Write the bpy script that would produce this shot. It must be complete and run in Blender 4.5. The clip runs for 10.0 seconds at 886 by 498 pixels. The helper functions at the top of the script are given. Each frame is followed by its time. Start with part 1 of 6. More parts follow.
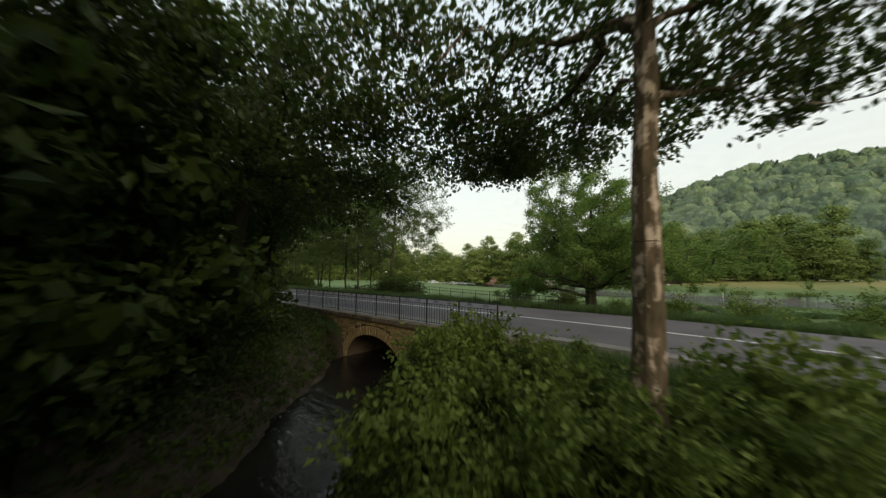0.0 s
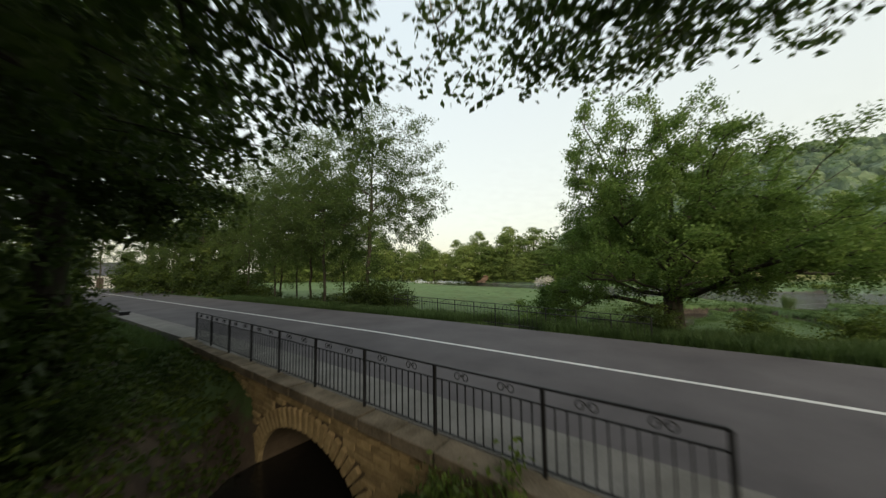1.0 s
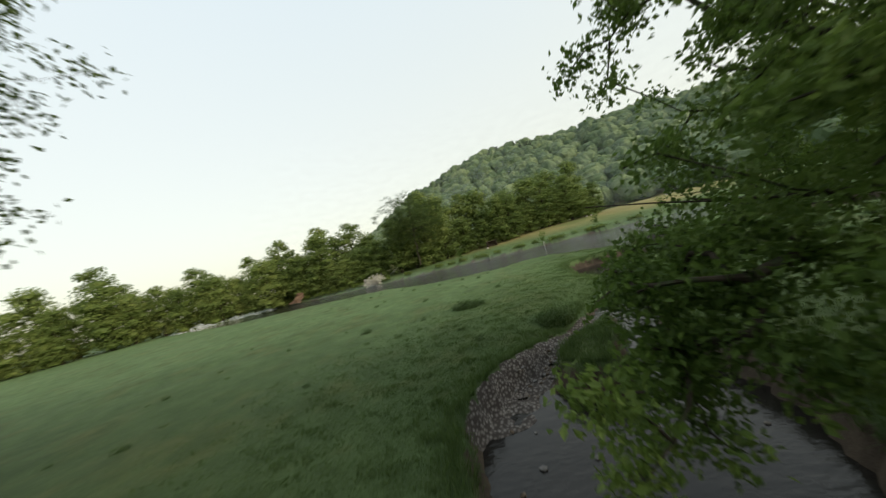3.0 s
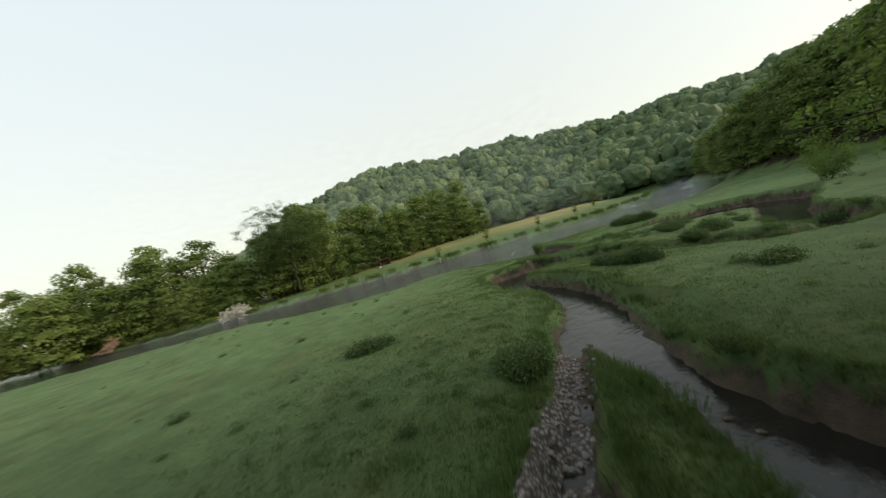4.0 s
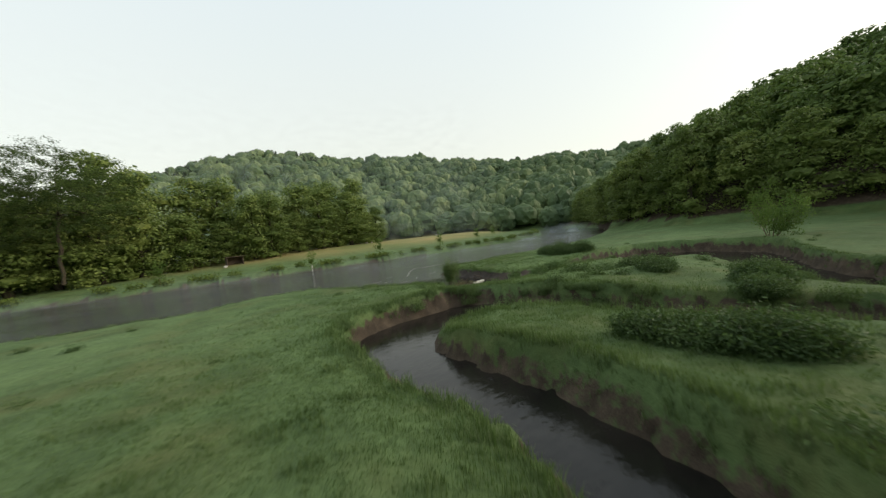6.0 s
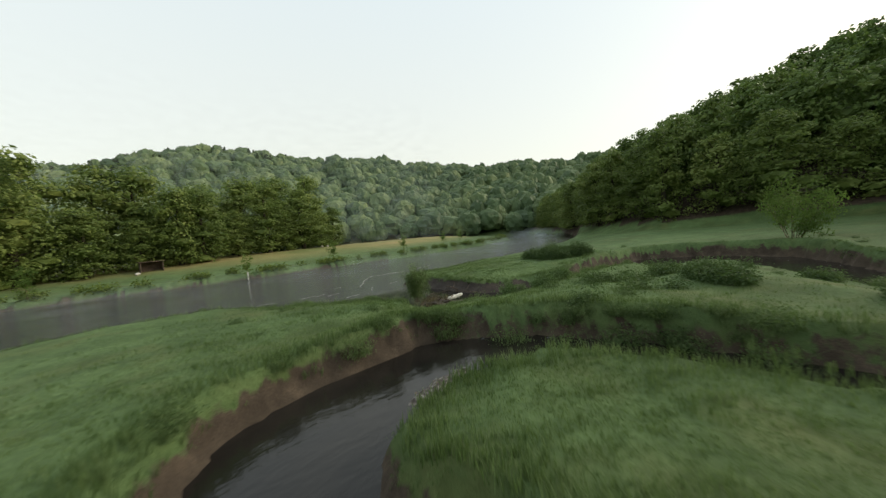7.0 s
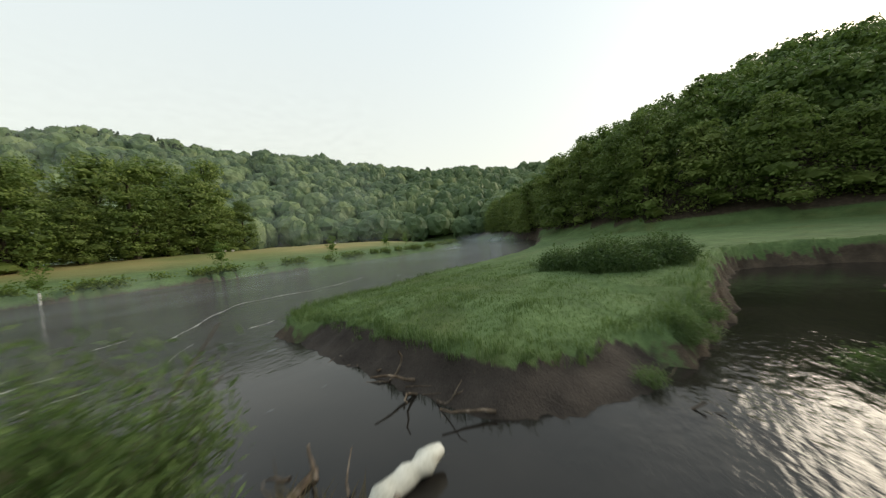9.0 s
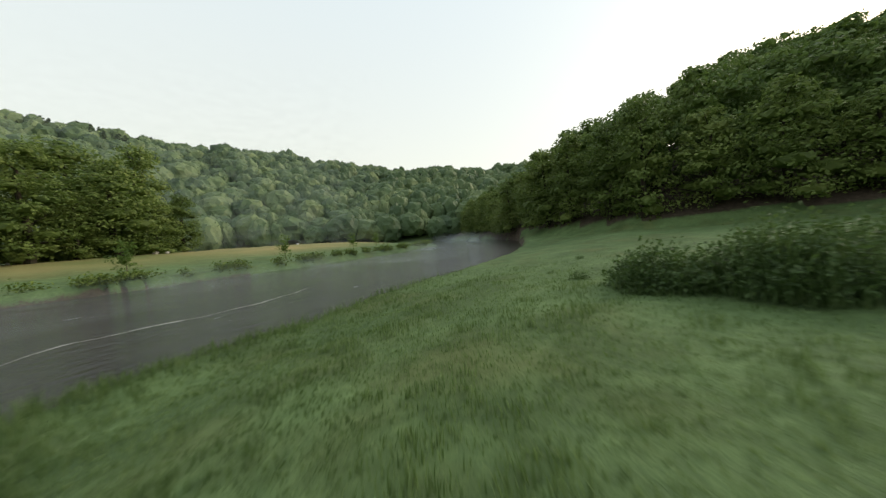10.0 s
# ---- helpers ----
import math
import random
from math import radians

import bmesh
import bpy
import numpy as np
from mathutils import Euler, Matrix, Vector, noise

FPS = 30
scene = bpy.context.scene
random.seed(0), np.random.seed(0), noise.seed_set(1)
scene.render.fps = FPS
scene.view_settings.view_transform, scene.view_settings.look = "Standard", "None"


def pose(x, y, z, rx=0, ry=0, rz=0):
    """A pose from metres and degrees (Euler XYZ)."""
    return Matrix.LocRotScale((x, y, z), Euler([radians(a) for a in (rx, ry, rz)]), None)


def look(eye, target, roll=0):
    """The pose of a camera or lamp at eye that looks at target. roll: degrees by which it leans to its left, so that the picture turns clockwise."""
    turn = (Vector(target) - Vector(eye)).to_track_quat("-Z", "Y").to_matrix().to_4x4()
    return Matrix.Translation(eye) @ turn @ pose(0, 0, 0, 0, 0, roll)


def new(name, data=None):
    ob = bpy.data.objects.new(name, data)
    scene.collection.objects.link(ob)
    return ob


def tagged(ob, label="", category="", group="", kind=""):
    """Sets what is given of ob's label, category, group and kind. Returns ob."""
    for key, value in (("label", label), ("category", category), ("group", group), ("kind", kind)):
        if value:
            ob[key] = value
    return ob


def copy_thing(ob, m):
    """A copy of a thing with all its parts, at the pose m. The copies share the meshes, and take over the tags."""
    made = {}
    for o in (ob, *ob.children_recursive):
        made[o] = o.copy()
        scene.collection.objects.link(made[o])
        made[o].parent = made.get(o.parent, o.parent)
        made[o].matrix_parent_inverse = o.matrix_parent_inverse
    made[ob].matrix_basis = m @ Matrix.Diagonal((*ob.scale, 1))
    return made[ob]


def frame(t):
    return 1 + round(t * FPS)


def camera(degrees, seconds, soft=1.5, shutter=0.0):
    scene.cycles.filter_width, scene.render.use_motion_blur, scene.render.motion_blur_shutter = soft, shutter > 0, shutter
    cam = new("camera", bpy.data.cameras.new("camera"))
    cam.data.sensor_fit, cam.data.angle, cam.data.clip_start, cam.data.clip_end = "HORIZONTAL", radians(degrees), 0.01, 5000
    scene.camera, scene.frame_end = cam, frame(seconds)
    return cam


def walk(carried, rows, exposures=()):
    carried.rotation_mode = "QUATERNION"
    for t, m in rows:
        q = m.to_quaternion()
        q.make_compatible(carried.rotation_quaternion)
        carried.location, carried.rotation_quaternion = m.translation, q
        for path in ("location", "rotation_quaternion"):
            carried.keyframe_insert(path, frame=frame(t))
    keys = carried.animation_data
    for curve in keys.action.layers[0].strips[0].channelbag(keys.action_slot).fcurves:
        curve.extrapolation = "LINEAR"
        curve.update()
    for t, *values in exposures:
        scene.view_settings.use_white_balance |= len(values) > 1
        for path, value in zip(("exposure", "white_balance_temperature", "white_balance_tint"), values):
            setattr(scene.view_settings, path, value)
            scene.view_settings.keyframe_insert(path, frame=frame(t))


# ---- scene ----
cam = camera(110.0, 10.0, 1.3, 0.3)
PATH = [
    (0, (2.694, -1.744, 2.176), (1.405, -0.223, 2.334), 0.6),
    (0.5, (-0.163, 1.056, 2.342), (-1.427, 2.598, 2.497), 0.3),
    (1, (-3.053, 3.941, 2.546), (-4.269, 5.522, 2.689), -0.9),
    (1.5, (-5.755, 6.765, 2.71), (-6.833, 8.446, 2.825), -4.7),
    (2, (-8.098, 10.186, 2.806), (-8.966, 11.986, 2.9), -11.2),
    (2.5, (-10.073, 14.0, 2.686), (-10.608, 15.927, 2.713), -13.1),
    (3.8, (-11.853, 22.291, 2.148), (-11.397, 24.238, 2.109), -16.1),
    (4, (-11.764, 23.462, 2.099), (-11.189, 25.377, 2.045), -15.4),
    (4.5, (-10.903, 26.326, 1.927), (-10.111, 28.16, 1.852), -13.4),
    (5, (-9.678, 28.962, 1.694), (-8.728, 30.719, 1.603), -10.4),
    (5.5, (-8.092, 31.533, 1.444), (-7.019, 33.218, 1.35), -7.7),
    (7, (-3.247, 38.264, 0.814), (-1.888, 39.729, 0.735), -5.7),
    (7.5, (-1.422, 40.466, 0.638), (0.009, 41.861, 0.562), -5.6),
    (8, (0.523, 42.556, 0.431), (2.019, 43.882, 0.36), -5.5),
    (8.5, (2.505, 44.497, 0.23), (4.055, 45.759, 0.162), -5.3),
    (9, (4.806, 46.449, 0.121), (6.405, 47.648, 0.051), -5.2),
    (9.5, (7.141, 48.269, -0.006), (8.787, 49.402, -0.08), -5.0),
    (10, (9.333, 49.899, -0.115), (11.026, 50.961, -0.191), -5.1),
]
walk(cam, [(t, look(eye, target, roll)) for t, eye, target, roll in PATH])

# ---------------------------------------------------------------- light
world = bpy.data.worlds.new("dawn_sky")
scene.world = world
world.use_nodes = True
wt = world.node_tree
for n in list(wt.nodes):
    wt.nodes.remove(n)
sky = wt.nodes.new("ShaderNodeTexSky")
sky.sky_type = "NISHITA"
sky.sun_disc = False
SUN_EL, SUN_AZ = 12.0, 122.0          # degrees; azimuth from +y towards +x
sky.sun_elevation, sky.sun_rotation = radians(SUN_EL), radians(SUN_AZ)
sky.air_density, sky.dust_density, sky.ozone_density = 1.0, 4.0, 1.5
veil = wt.nodes.new("ShaderNodeMix")
veil.data_type = "RGBA"
veil.inputs[0].default_value = 0.55
way_up = wt.nodes.new("ShaderNodeSeparateXYZ")
haze = wt.nodes.new("ShaderNodeValToRGB")   # thin high cloud: warm white low down, pale blue overhead
for e, (at, col) in zip(haze.color_ramp.elements, ((0.0, (1.0, 0.965, 0.76, 1)), (0.65, (0.865, 0.95, 0.945, 1)))):
    e.position, e.color = at, col
gain = wt.nodes.new("ShaderNodeVectorMath")
gain.operation = "SCALE"
gain.inputs["Scale"].default_value = 10.8
wt.links.new(wt.nodes.new("ShaderNodeTexCoord").outputs["Generated"], way_up.inputs[0])
wt.links.new(way_up.outputs[2], haze.inputs[0])
wt.links.new(haze.outputs[0], gain.inputs[0])
wt.links.new(gain.outputs[0], veil.inputs[7])
back = wt.nodes.new("ShaderNodeBackground")
back.inputs[1].default_value = 0.143
wout = wt.nodes.new("ShaderNodeOutputWorld")
wt.links.new(sky.outputs[0], veil.inputs[6])
wt.links.new(veil.outputs[2], back.inputs[0])
wt.links.new(back.outputs[0], wout.inputs[0])

sun_data = bpy.data.lights.new("sun", "SUN")
sun_data.energy, sun_data.angle, sun_data.color = 3.5, radians(40), (1.0, 0.88, 0.69)
sun = new("sun", sun_data)
sun.matrix_world = look((0, 0, 60), (-60 * math.sin(radians(SUN_AZ)), -60 * math.cos(radians(SUN_AZ)), 60 - 60 * math.tan(radians(SUN_EL + 7))))


# ---------------------------------------------------------------- materials
class Nodes:
    """A small wrapper round a material's node tree."""

    def __init__(self, name):
        self.mat = bpy.data.materials.new(name)
        self.mat.use_nodes = True
        self.tree = self.mat.node_tree
        self.tree.nodes.clear()
        self.out = self.add("ShaderNodeOutputMaterial")

    def add(self, kind, **values):
        node = self.tree.nodes.new(kind)
        for key, value in values.items():
            node.inputs[key.replace("_", " ")].default_value = value
        return node

    def link(self, a, b):
        self.tree.links.new(a, b)

    def coords(self):
        return self.add("ShaderNodeTexCoord").outputs["Object"]

    def noise(self, scale, detail=4.0, rough=0.55, stretch=None, vector=None):
        n = self.add("ShaderNodeTexNoise", Scale=scale, Detail=detail, Roughness=rough)
        v = vector or self.add("ShaderNodeNewGeometry").outputs["Position"]
        if stretch:
            m = self.add("ShaderNodeMapping")
            m.inputs["Scale"].default_value = stretch
            self.link(v, m.inputs["Vector"])
            v = m.outputs[0]
        self.link(v, n.inputs["Vector"])
        return n.outputs["Fac"]

    def ramp(self, value, *stops):
        r = self.add("ShaderNodeValToRGB")
        el = r.color_ramp.elements
        while len(el) < len(stops):
            el.new(0.5)
        for e, (at, col) in zip(el, stops):
            e.position, e.color = at, (*col, 1)
        self.link(value, r.inputs[0])
        return r.outputs[0]

    def step(self, value, a, b):
        r = self.add("ShaderNodeMapRange")
        r.inputs[1].default_value, r.inputs[2].default_value = a, b
        self.link(value, r.inputs[0])
        return r.outputs[0]

    def mix(self, fac, a, b, kind="MIX"):
        m = self.add("ShaderNodeMix")
        m.data_type, m.blend_type = "RGBA", kind
        for slot, v in ((0, fac), (6, a), (7, b)):
            if isinstance(v, (int, float)):
                m.inputs[slot].default_value = v
            elif isinstance(v, tuple):
                m.inputs[slot].default_value = (*v, 1)
            else:
                self.link(v, m.inputs[slot])
        return m.outputs[2]

    def maths(self, op, a, b):
        m = self.add("ShaderNodeMath")
        m.operation = op
        for slot, v in ((0, a), (1, b)):
            if isinstance(v, (int, float)):
                m.inputs[slot].default_value = v
            else:
                self.link(v, m.inputs[slot])
        return m.outputs[0]

    def bump(self, height, strength=0.4, distance=0.02):
        b = self.add("ShaderNodeBump", Strength=strength, Distance=distance)
        self.link(height, b.inputs["Height"])
        return b.outputs[0]

    def surface(self, color, rough=0.8, bump=None, metal=0.0, spec=0.4, ior=1.5):
        p = self.add("ShaderNodeBsdfPrincipled", Metallic=metal, IOR=ior)
        p.inputs["Specular IOR Level"].default_value = spec
        if isinstance(color, tuple):
            p.inputs["Base Color"].default_value = (*color, 1)
        else:
            self.link(color, p.inputs["Base Color"])
        if isinstance(rough, float):
            p.inputs["Roughness"].default_value = rough
        else:
            self.link(rough, p.inputs["Roughness"])
        if bump:
            self.link(bump, p.inputs["Normal"])
        self.link(p.outputs[0], self.out.inputs[0])
        return self.mat


def plain(name, a, b, scale, rough=0.8, bump=0.3, fine=40.0, depth=0.01, metal=0.0, spec=0.4):
    """Two tones mixed by a coarse and a fine noise, with fine relief."""
    n = Nodes(name)
    coarse, small = n.noise(scale), n.noise(fine, 6.0)
    fac = n.maths("ADD", n.maths("MULTIPLY", coarse, 0.65), n.maths("MULTIPLY", small, 0.35))
    col = n.mix(n.step(fac, 0.35, 0.65), a, b)
    return n.surface(col, rough, n.bump(small, bump, depth), metal, spec)


def foliage(name, dark, mid, light, patch=0.12, clear=0.3, dewy=False):
    """Leaves: a tone for each leaf, drifting from tree to tree, some light coming through."""
    n = Nodes(name)
    leaf = n.add("ShaderNodeNewGeometry").outputs["Random Per Island"]
    drift = n.noise(patch, 2.0)
    own = n.add("ShaderNodeObjectInfo").outputs["Random"]
    fac = n.maths("ADD", n.maths("MULTIPLY", leaf, 0.34), n.maths("MULTIPLY", n.step(drift, 0.3, 0.7), 0.42))
    fac = n.maths("ADD", fac, n.maths("MULTIPLY", own, 0.24))
    col = n.ramp(fac, (0.12, dark), (0.5, mid), (0.9, light))
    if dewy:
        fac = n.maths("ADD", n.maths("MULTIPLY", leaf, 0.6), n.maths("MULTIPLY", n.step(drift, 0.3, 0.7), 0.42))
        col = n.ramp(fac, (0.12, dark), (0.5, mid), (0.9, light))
        # grass colour by y: darker roadward with shade put in, dew-pale riverward
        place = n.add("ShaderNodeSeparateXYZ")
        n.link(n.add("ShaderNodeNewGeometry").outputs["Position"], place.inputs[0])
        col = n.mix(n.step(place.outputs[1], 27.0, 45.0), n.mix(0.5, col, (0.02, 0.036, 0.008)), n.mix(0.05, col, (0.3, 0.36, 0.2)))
    p = n.add("ShaderNodeBsdfPrincipled", Roughness=0.55)
    p.inputs["Specular IOR Level"].default_value = 0.25
    n.link(col, p.inputs["Base Color"])
    t = n.add("ShaderNodeBsdfTranslucent")
    n.link(n.mix(0.5, col, (0.12, 0.2, 0.04)), t.inputs[0])
    m = n.add("ShaderNodeMixShader", Fac=clear)
    n.link(p.outputs[0], m.inputs[1])
    n.link(t.outputs[0], m.inputs[2])
    n.link(m.outputs[0], n.out.inputs[0])
    return n.mat


def ground_material():
    n = Nodes("meadow_ground")
    kind = n.add("ShaderNodeAttribute")
    kind.attribute_name = "soil"
    parts = n.add("ShaderNodeSeparateColor")
    n.link(kind.outputs["Color"], parts.inputs[0])
    big, mid, small, blades = n.noise(0.11, 3.0), n.noise(0.9, 4.0), n.noise(7.0, 5.0), n.noise(38.0, 4.0)
    grass = n.ramp(n.maths("ADD", n.maths("MULTIPLY", mid, 0.5), n.maths("MULTIPLY", small, 0.5)),
                   (0.34, (0.02, 0.04, 0.011)), (0.5, (0.078, 0.126, 0.04)), (0.66, (0.155, 0.23, 0.085)))
    dew = n.ramp(n.maths("ADD", n.maths("MULTIPLY", big, 0.6), n.maths("MULTIPLY", blades, 0.4)),
                 (0.35, (0.063, 0.107, 0.036)), (0.62, (0.14, 0.208, 0.086)))
    grass = n.mix(0.5, grass, dew)
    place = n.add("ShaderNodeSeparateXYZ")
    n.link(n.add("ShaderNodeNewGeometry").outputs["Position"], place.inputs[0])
    dew_shade = n.step(place.outputs[1], 27.0, 45.0)          # paler dew riverward; darker grass roadward, with the verge's shade put into it
    grass = n.mix(dew_shade, n.mix(0.58, grass, (0.02, 0.036, 0.008)), n.mix(0.03, grass, (0.03, 0.05, 0.012)))
    worn = n.maths("MULTIPLY", n.step(n.noise(0.4, 5.0, 0.6), 0.48, 0.66), 0.6)
    grass = n.mix(worn, grass, n.mix(n.step(mid, 0.4, 0.6), (0.05, 0.07, 0.018), (0.1, 0.105, 0.036)))
    field = n.mix(n.step(n.noise(0.06, 3.0), 0.35, 0.65), (0.16, 0.175, 0.06), (0.3, 0.235, 0.1))
    grass = n.mix(parts.outputs[2], grass, field)
    earth = n.ramp(n.maths("ADD", n.maths("MULTIPLY", n.noise(2.2, 5.0), 0.6), n.maths("MULTIPLY", blades, 0.4)),
                   (0.3, (0.022, 0.016, 0.011)), (0.55, (0.068, 0.052, 0.037)), (0.75, (0.14, 0.104, 0.072)))
    cell = n.add("ShaderNodeTexVoronoi", Scale=11.0)
    n.link(n.add("ShaderNodeNewGeometry").outputs["Position"], cell.inputs["Vector"])
    stones = n.mix(n.step(cell.outputs["Distance"], 0.1, 0.6), n.mix(cell.outputs["Color"], (0.2, 0.18, 0.16), (0.32, 0.3, 0.28)), (0.06, 0.05, 0.045))
    edge = n.maths("ADD", parts.outputs[0], n.maths("MULTIPLY", n.maths("SUBTRACT", small, 0.5), 0.9))
    col = n.mix(n.step(edge, 0.38, 0.6), grass, earth)
    edge2 = n.maths("ADD", parts.outputs[1], n.maths("MULTIPLY", n.maths("SUBTRACT", small, 0.5), 0.7))
    col = n.mix(n.step(edge2, 0.4, 0.6), col, stones)
    silt = n.ramp(n.maths("ADD", n.maths("MULTIPLY", n.noise(1.6, 4.0), 0.6), n.maths("MULTIPLY", blades, 0.4)), (0.35, (0.024, 0.019, 0.016)), (0.65, (0.066, 0.054, 0.045)))
    col = n.mix(n.step(kind.outputs["Alpha"], 0.35, 0.6), col, silt)
    relief = n.maths("ADD", n.maths("MULTIPLY", small, 0.6), n.maths("MULTIPLY", blades, 0.5))
    return n.surface(col, 0.85, n.bump(relief, 0.8, 0.06), spec=0.2)


def water_material():
    n = Nodes("river_water")
    ripple = n.noise(2.6, 4.0, 0.55, (1.0, 2.2, 1.0))
    fine = n.noise(5.0, 3.0, 0.6)
    chop = n.maths("ADD", n.maths("MULTIPLY", n.step(n.noise(0.12, 2.0), 0.35, 0.7), 0.7), 0.4)
    calm = n.add("ShaderNodeVectorMath")
    calm.operation = "DISTANCE"
    n.link(n.add("ShaderNodeNewGeometry").outputs["Position"], calm.inputs[0])
    calm.inputs[1].default_value = (5.0, 49.6, -2.1)   # the sheltered pool lies smooth
    chop = n.maths("MULTIPLY", chop, n.maths("ADD", n.step(calm.outputs["Value"], 2.8, 5.6), 0.06))
    place = n.add("ShaderNodeSeparateXYZ")
    n.link(n.add("ShaderNodeNewGeometry").outputs["Position"], place.inputs[0])
    chop = n.maths("MULTIPLY", chop, n.maths("ADD", n.maths("MULTIPLY", n.step(place.outputs[1], 52.0, 57.0), 1.7), 0.36))   # the river runs rougher than the stream
    h = n.maths("MULTIPLY", n.maths("ADD", n.maths("ADD", ripple, n.maths("MULTIPLY", fine, 0.35)), n.maths("MULTIPLY", n.noise(0.9, 3.0, 0.5, (0.7, 2.0, 1.0)), 1.0)), chop)
    col = n.mix(n.step(n.noise(0.5, 3.0), 0.35, 0.65), (0.0105, 0.0098, 0.0088), (0.021, 0.0185, 0.0155))
    flecks = n.maths("MULTIPLY", n.step(n.noise(2.6, 5.0, 0.65, (0.45, 1.5, 1.0)), 0.66, 0.72), n.step(n.noise(0.2, 2.0), 0.52, 0.62))
    col = n.mix(flecks, col, (0.3, 0.33, 0.36))
    return n.surface(col, n.maths("ADD", n.maths("MULTIPLY", flecks, 0.5), 0.055), n.bump(h, 0.8, 0.075), spec=0.5, ior=1.35)


def bark(name, a, b, c):
    n = Nodes(name)
    v = n.noise(9.0, 6.0, 0.6, (1.0, 1.0, 0.22))
    spots = n.noise(5.0, 4.0, 0.62, (1.0, 1.0, 0.5))
    col = n.mix(n.step(spots, 0.53, 0.6), n.mix(n.step(v, 0.35, 0.65), a, b), c)
    return n.surface(col, 0.9, n.bump(v, 0.8, 0.03), spec=0.15)


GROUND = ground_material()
WATER = water_material()
ASPHALT = plain("worn_asphalt", (0.072, 0.066, 0.07), (0.115, 0.106, 0.11), 0.5, 0.85, 0.5, 160.0, 0.004, spec=0.25)
LINE = plain("road_paint", (0.5, 0.5, 0.49), (0.68, 0.68, 0.66), 3.0, 0.7, 0.3, 120.0, 0.002)
COPING = plain("mossy_coping", (0.09, 0.075, 0.052), (0.23, 0.19, 0.14), 2.0, 0.95, 0.6, 25.0, 0.01, spec=0.1)
CONCRETE = plain("weathered_concrete", (0.12, 0.115, 0.105), (0.21, 0.2, 0.185), 1.1, 0.9, 0.4, 30.0, 0.006)
IRON = plain("black_painted_iron", (0.008, 0.008, 0.009), (0.02, 0.02, 0.022), 6.0, 0.5, 0.3, 60.0, 0.002, spec=0.4)
WOODEN_DARK = plain("dark_wood", (0.04, 0.03, 0.02), (0.08, 0.06, 0.04), 3.0, 0.8, 0.3, 30.0, 0.005)
MORTAR = plain("lime_mortar", (0.09, 0.07, 0.045), (0.16, 0.12, 0.08), 2.0, 0.95, 0.5, 50.0, 0.008, spec=0.1)
BARK_OAK = bark("oak_bark", (0.03, 0.024, 0.017), (0.075, 0.062, 0.045), (0.05, 0.06, 0.03))
BARK_ALDER = bark("blotched_bark", (0.045, 0.038, 0.02), (0.15, 0.108, 0.066), (0.45, 0.36, 0.27))
BARK_DARK = bark("mossy_bark", (0.02, 0.016, 0.011), (0.05, 0.042, 0.03), (0.03, 0.04, 0.015))
LEAF_OAK = foliage("oak_leaves", (0.05, 0.095, 0.02), (0.12, 0.19, 0.038), (0.225, 0.31, 0.075), 0.5, 0.5)
LEAF_ALDER = foliage("alder_leaves", (0.02, 0.038, 0.008), (0.052, 0.082, 0.017), (0.105, 0.145, 0.034), 0.3, 0.4)
# darkened below the leaves' own green to carry the shade under the canopy
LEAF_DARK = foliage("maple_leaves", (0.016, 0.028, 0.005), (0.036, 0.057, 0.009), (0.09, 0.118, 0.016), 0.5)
LEAF_SHRUB = foliage("bramble_leaves", (0.05, 0.078, 0.012), (0.105, 0.15, 0.025), (0.2, 0.26, 0.055), 0.8, 0.35)
LEAF_WOOD = foliage("woodland_leaves", (0.049, 0.093, 0.022), (0.095, 0.150, 0.036), (0.150, 0.200, 0.052), 0.14, 0.35)
LEAF_GROVE = foliage("grove_leaves", (0.066, 0.104, 0.024), (0.14, 0.192, 0.046), (0.25, 0.295, 0.085), 0.14, 0.4)
# bluer than the nearer woods: some distance haze is put into this colour
LEAF_HILL = foliage("hillside_leaves", (0.03, 0.062, 0.03), (0.095, 0.15, 0.065), (0.2, 0.255, 0.11), 0.07, 0.3)
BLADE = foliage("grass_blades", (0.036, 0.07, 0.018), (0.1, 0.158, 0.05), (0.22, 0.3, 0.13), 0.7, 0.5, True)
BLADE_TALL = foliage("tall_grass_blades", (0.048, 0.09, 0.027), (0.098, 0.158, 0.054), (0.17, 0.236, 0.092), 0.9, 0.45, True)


# ---------------------------------------------------------------- mesh helpers
def mesh_np(name, verts, faces, material=None, smooth=False):
    """A mesh from arrays: verts (n, 3), faces a list of (m, k) index arrays."""
    me = bpy.data.meshes.new(name)
    verts = np.asarray(verts, np.float32)
    faces = [np.asarray(f, np.int32) for f in (faces if isinstance(faces, list) else [faces]) if len(f)]
    me.vertices.add(len(verts))
    me.vertices.foreach_set("co", verts.ravel())
    loops = np.concatenate([f.ravel() for f in faces])
    totals = np.concatenate([np.full(len(f), f.shape[1], np.int32) for f in faces])
    me.loops.add(len(loops))
    me.loops.foreach_set("vertex_index", loops)
    me.polygons.add(len(totals))
    me.polygons.foreach_set("loop_start", np.r_[0, np.cumsum(totals)[:-1]].astype(np.int32))
    me.polygons.foreach_set("loop_total", totals)
    me.polygons.foreach_set("use_smooth", np.full(len(totals), smooth))
    if material:
        me.materials.append(material)
    me.update(calc_edges=True)
    return me


def part(name, mesh, parent=None, label="", at=None):
    """Links a mesh as one object, under a thing if a parent is given."""
    ob = new(name, mesh)
    if parent:
        ob.parent = parent
    if at is not None:
        ob.matrix_basis = at
    if label:
        tagged(ob, label)
    return ob


def thing(name, label, category, group="", at=None):
    ob = new(name)
    ob.empty_display_size = 0.2
    if at is not None:
        ob.matrix_basis = at
    return tagged(ob, label, category, group)


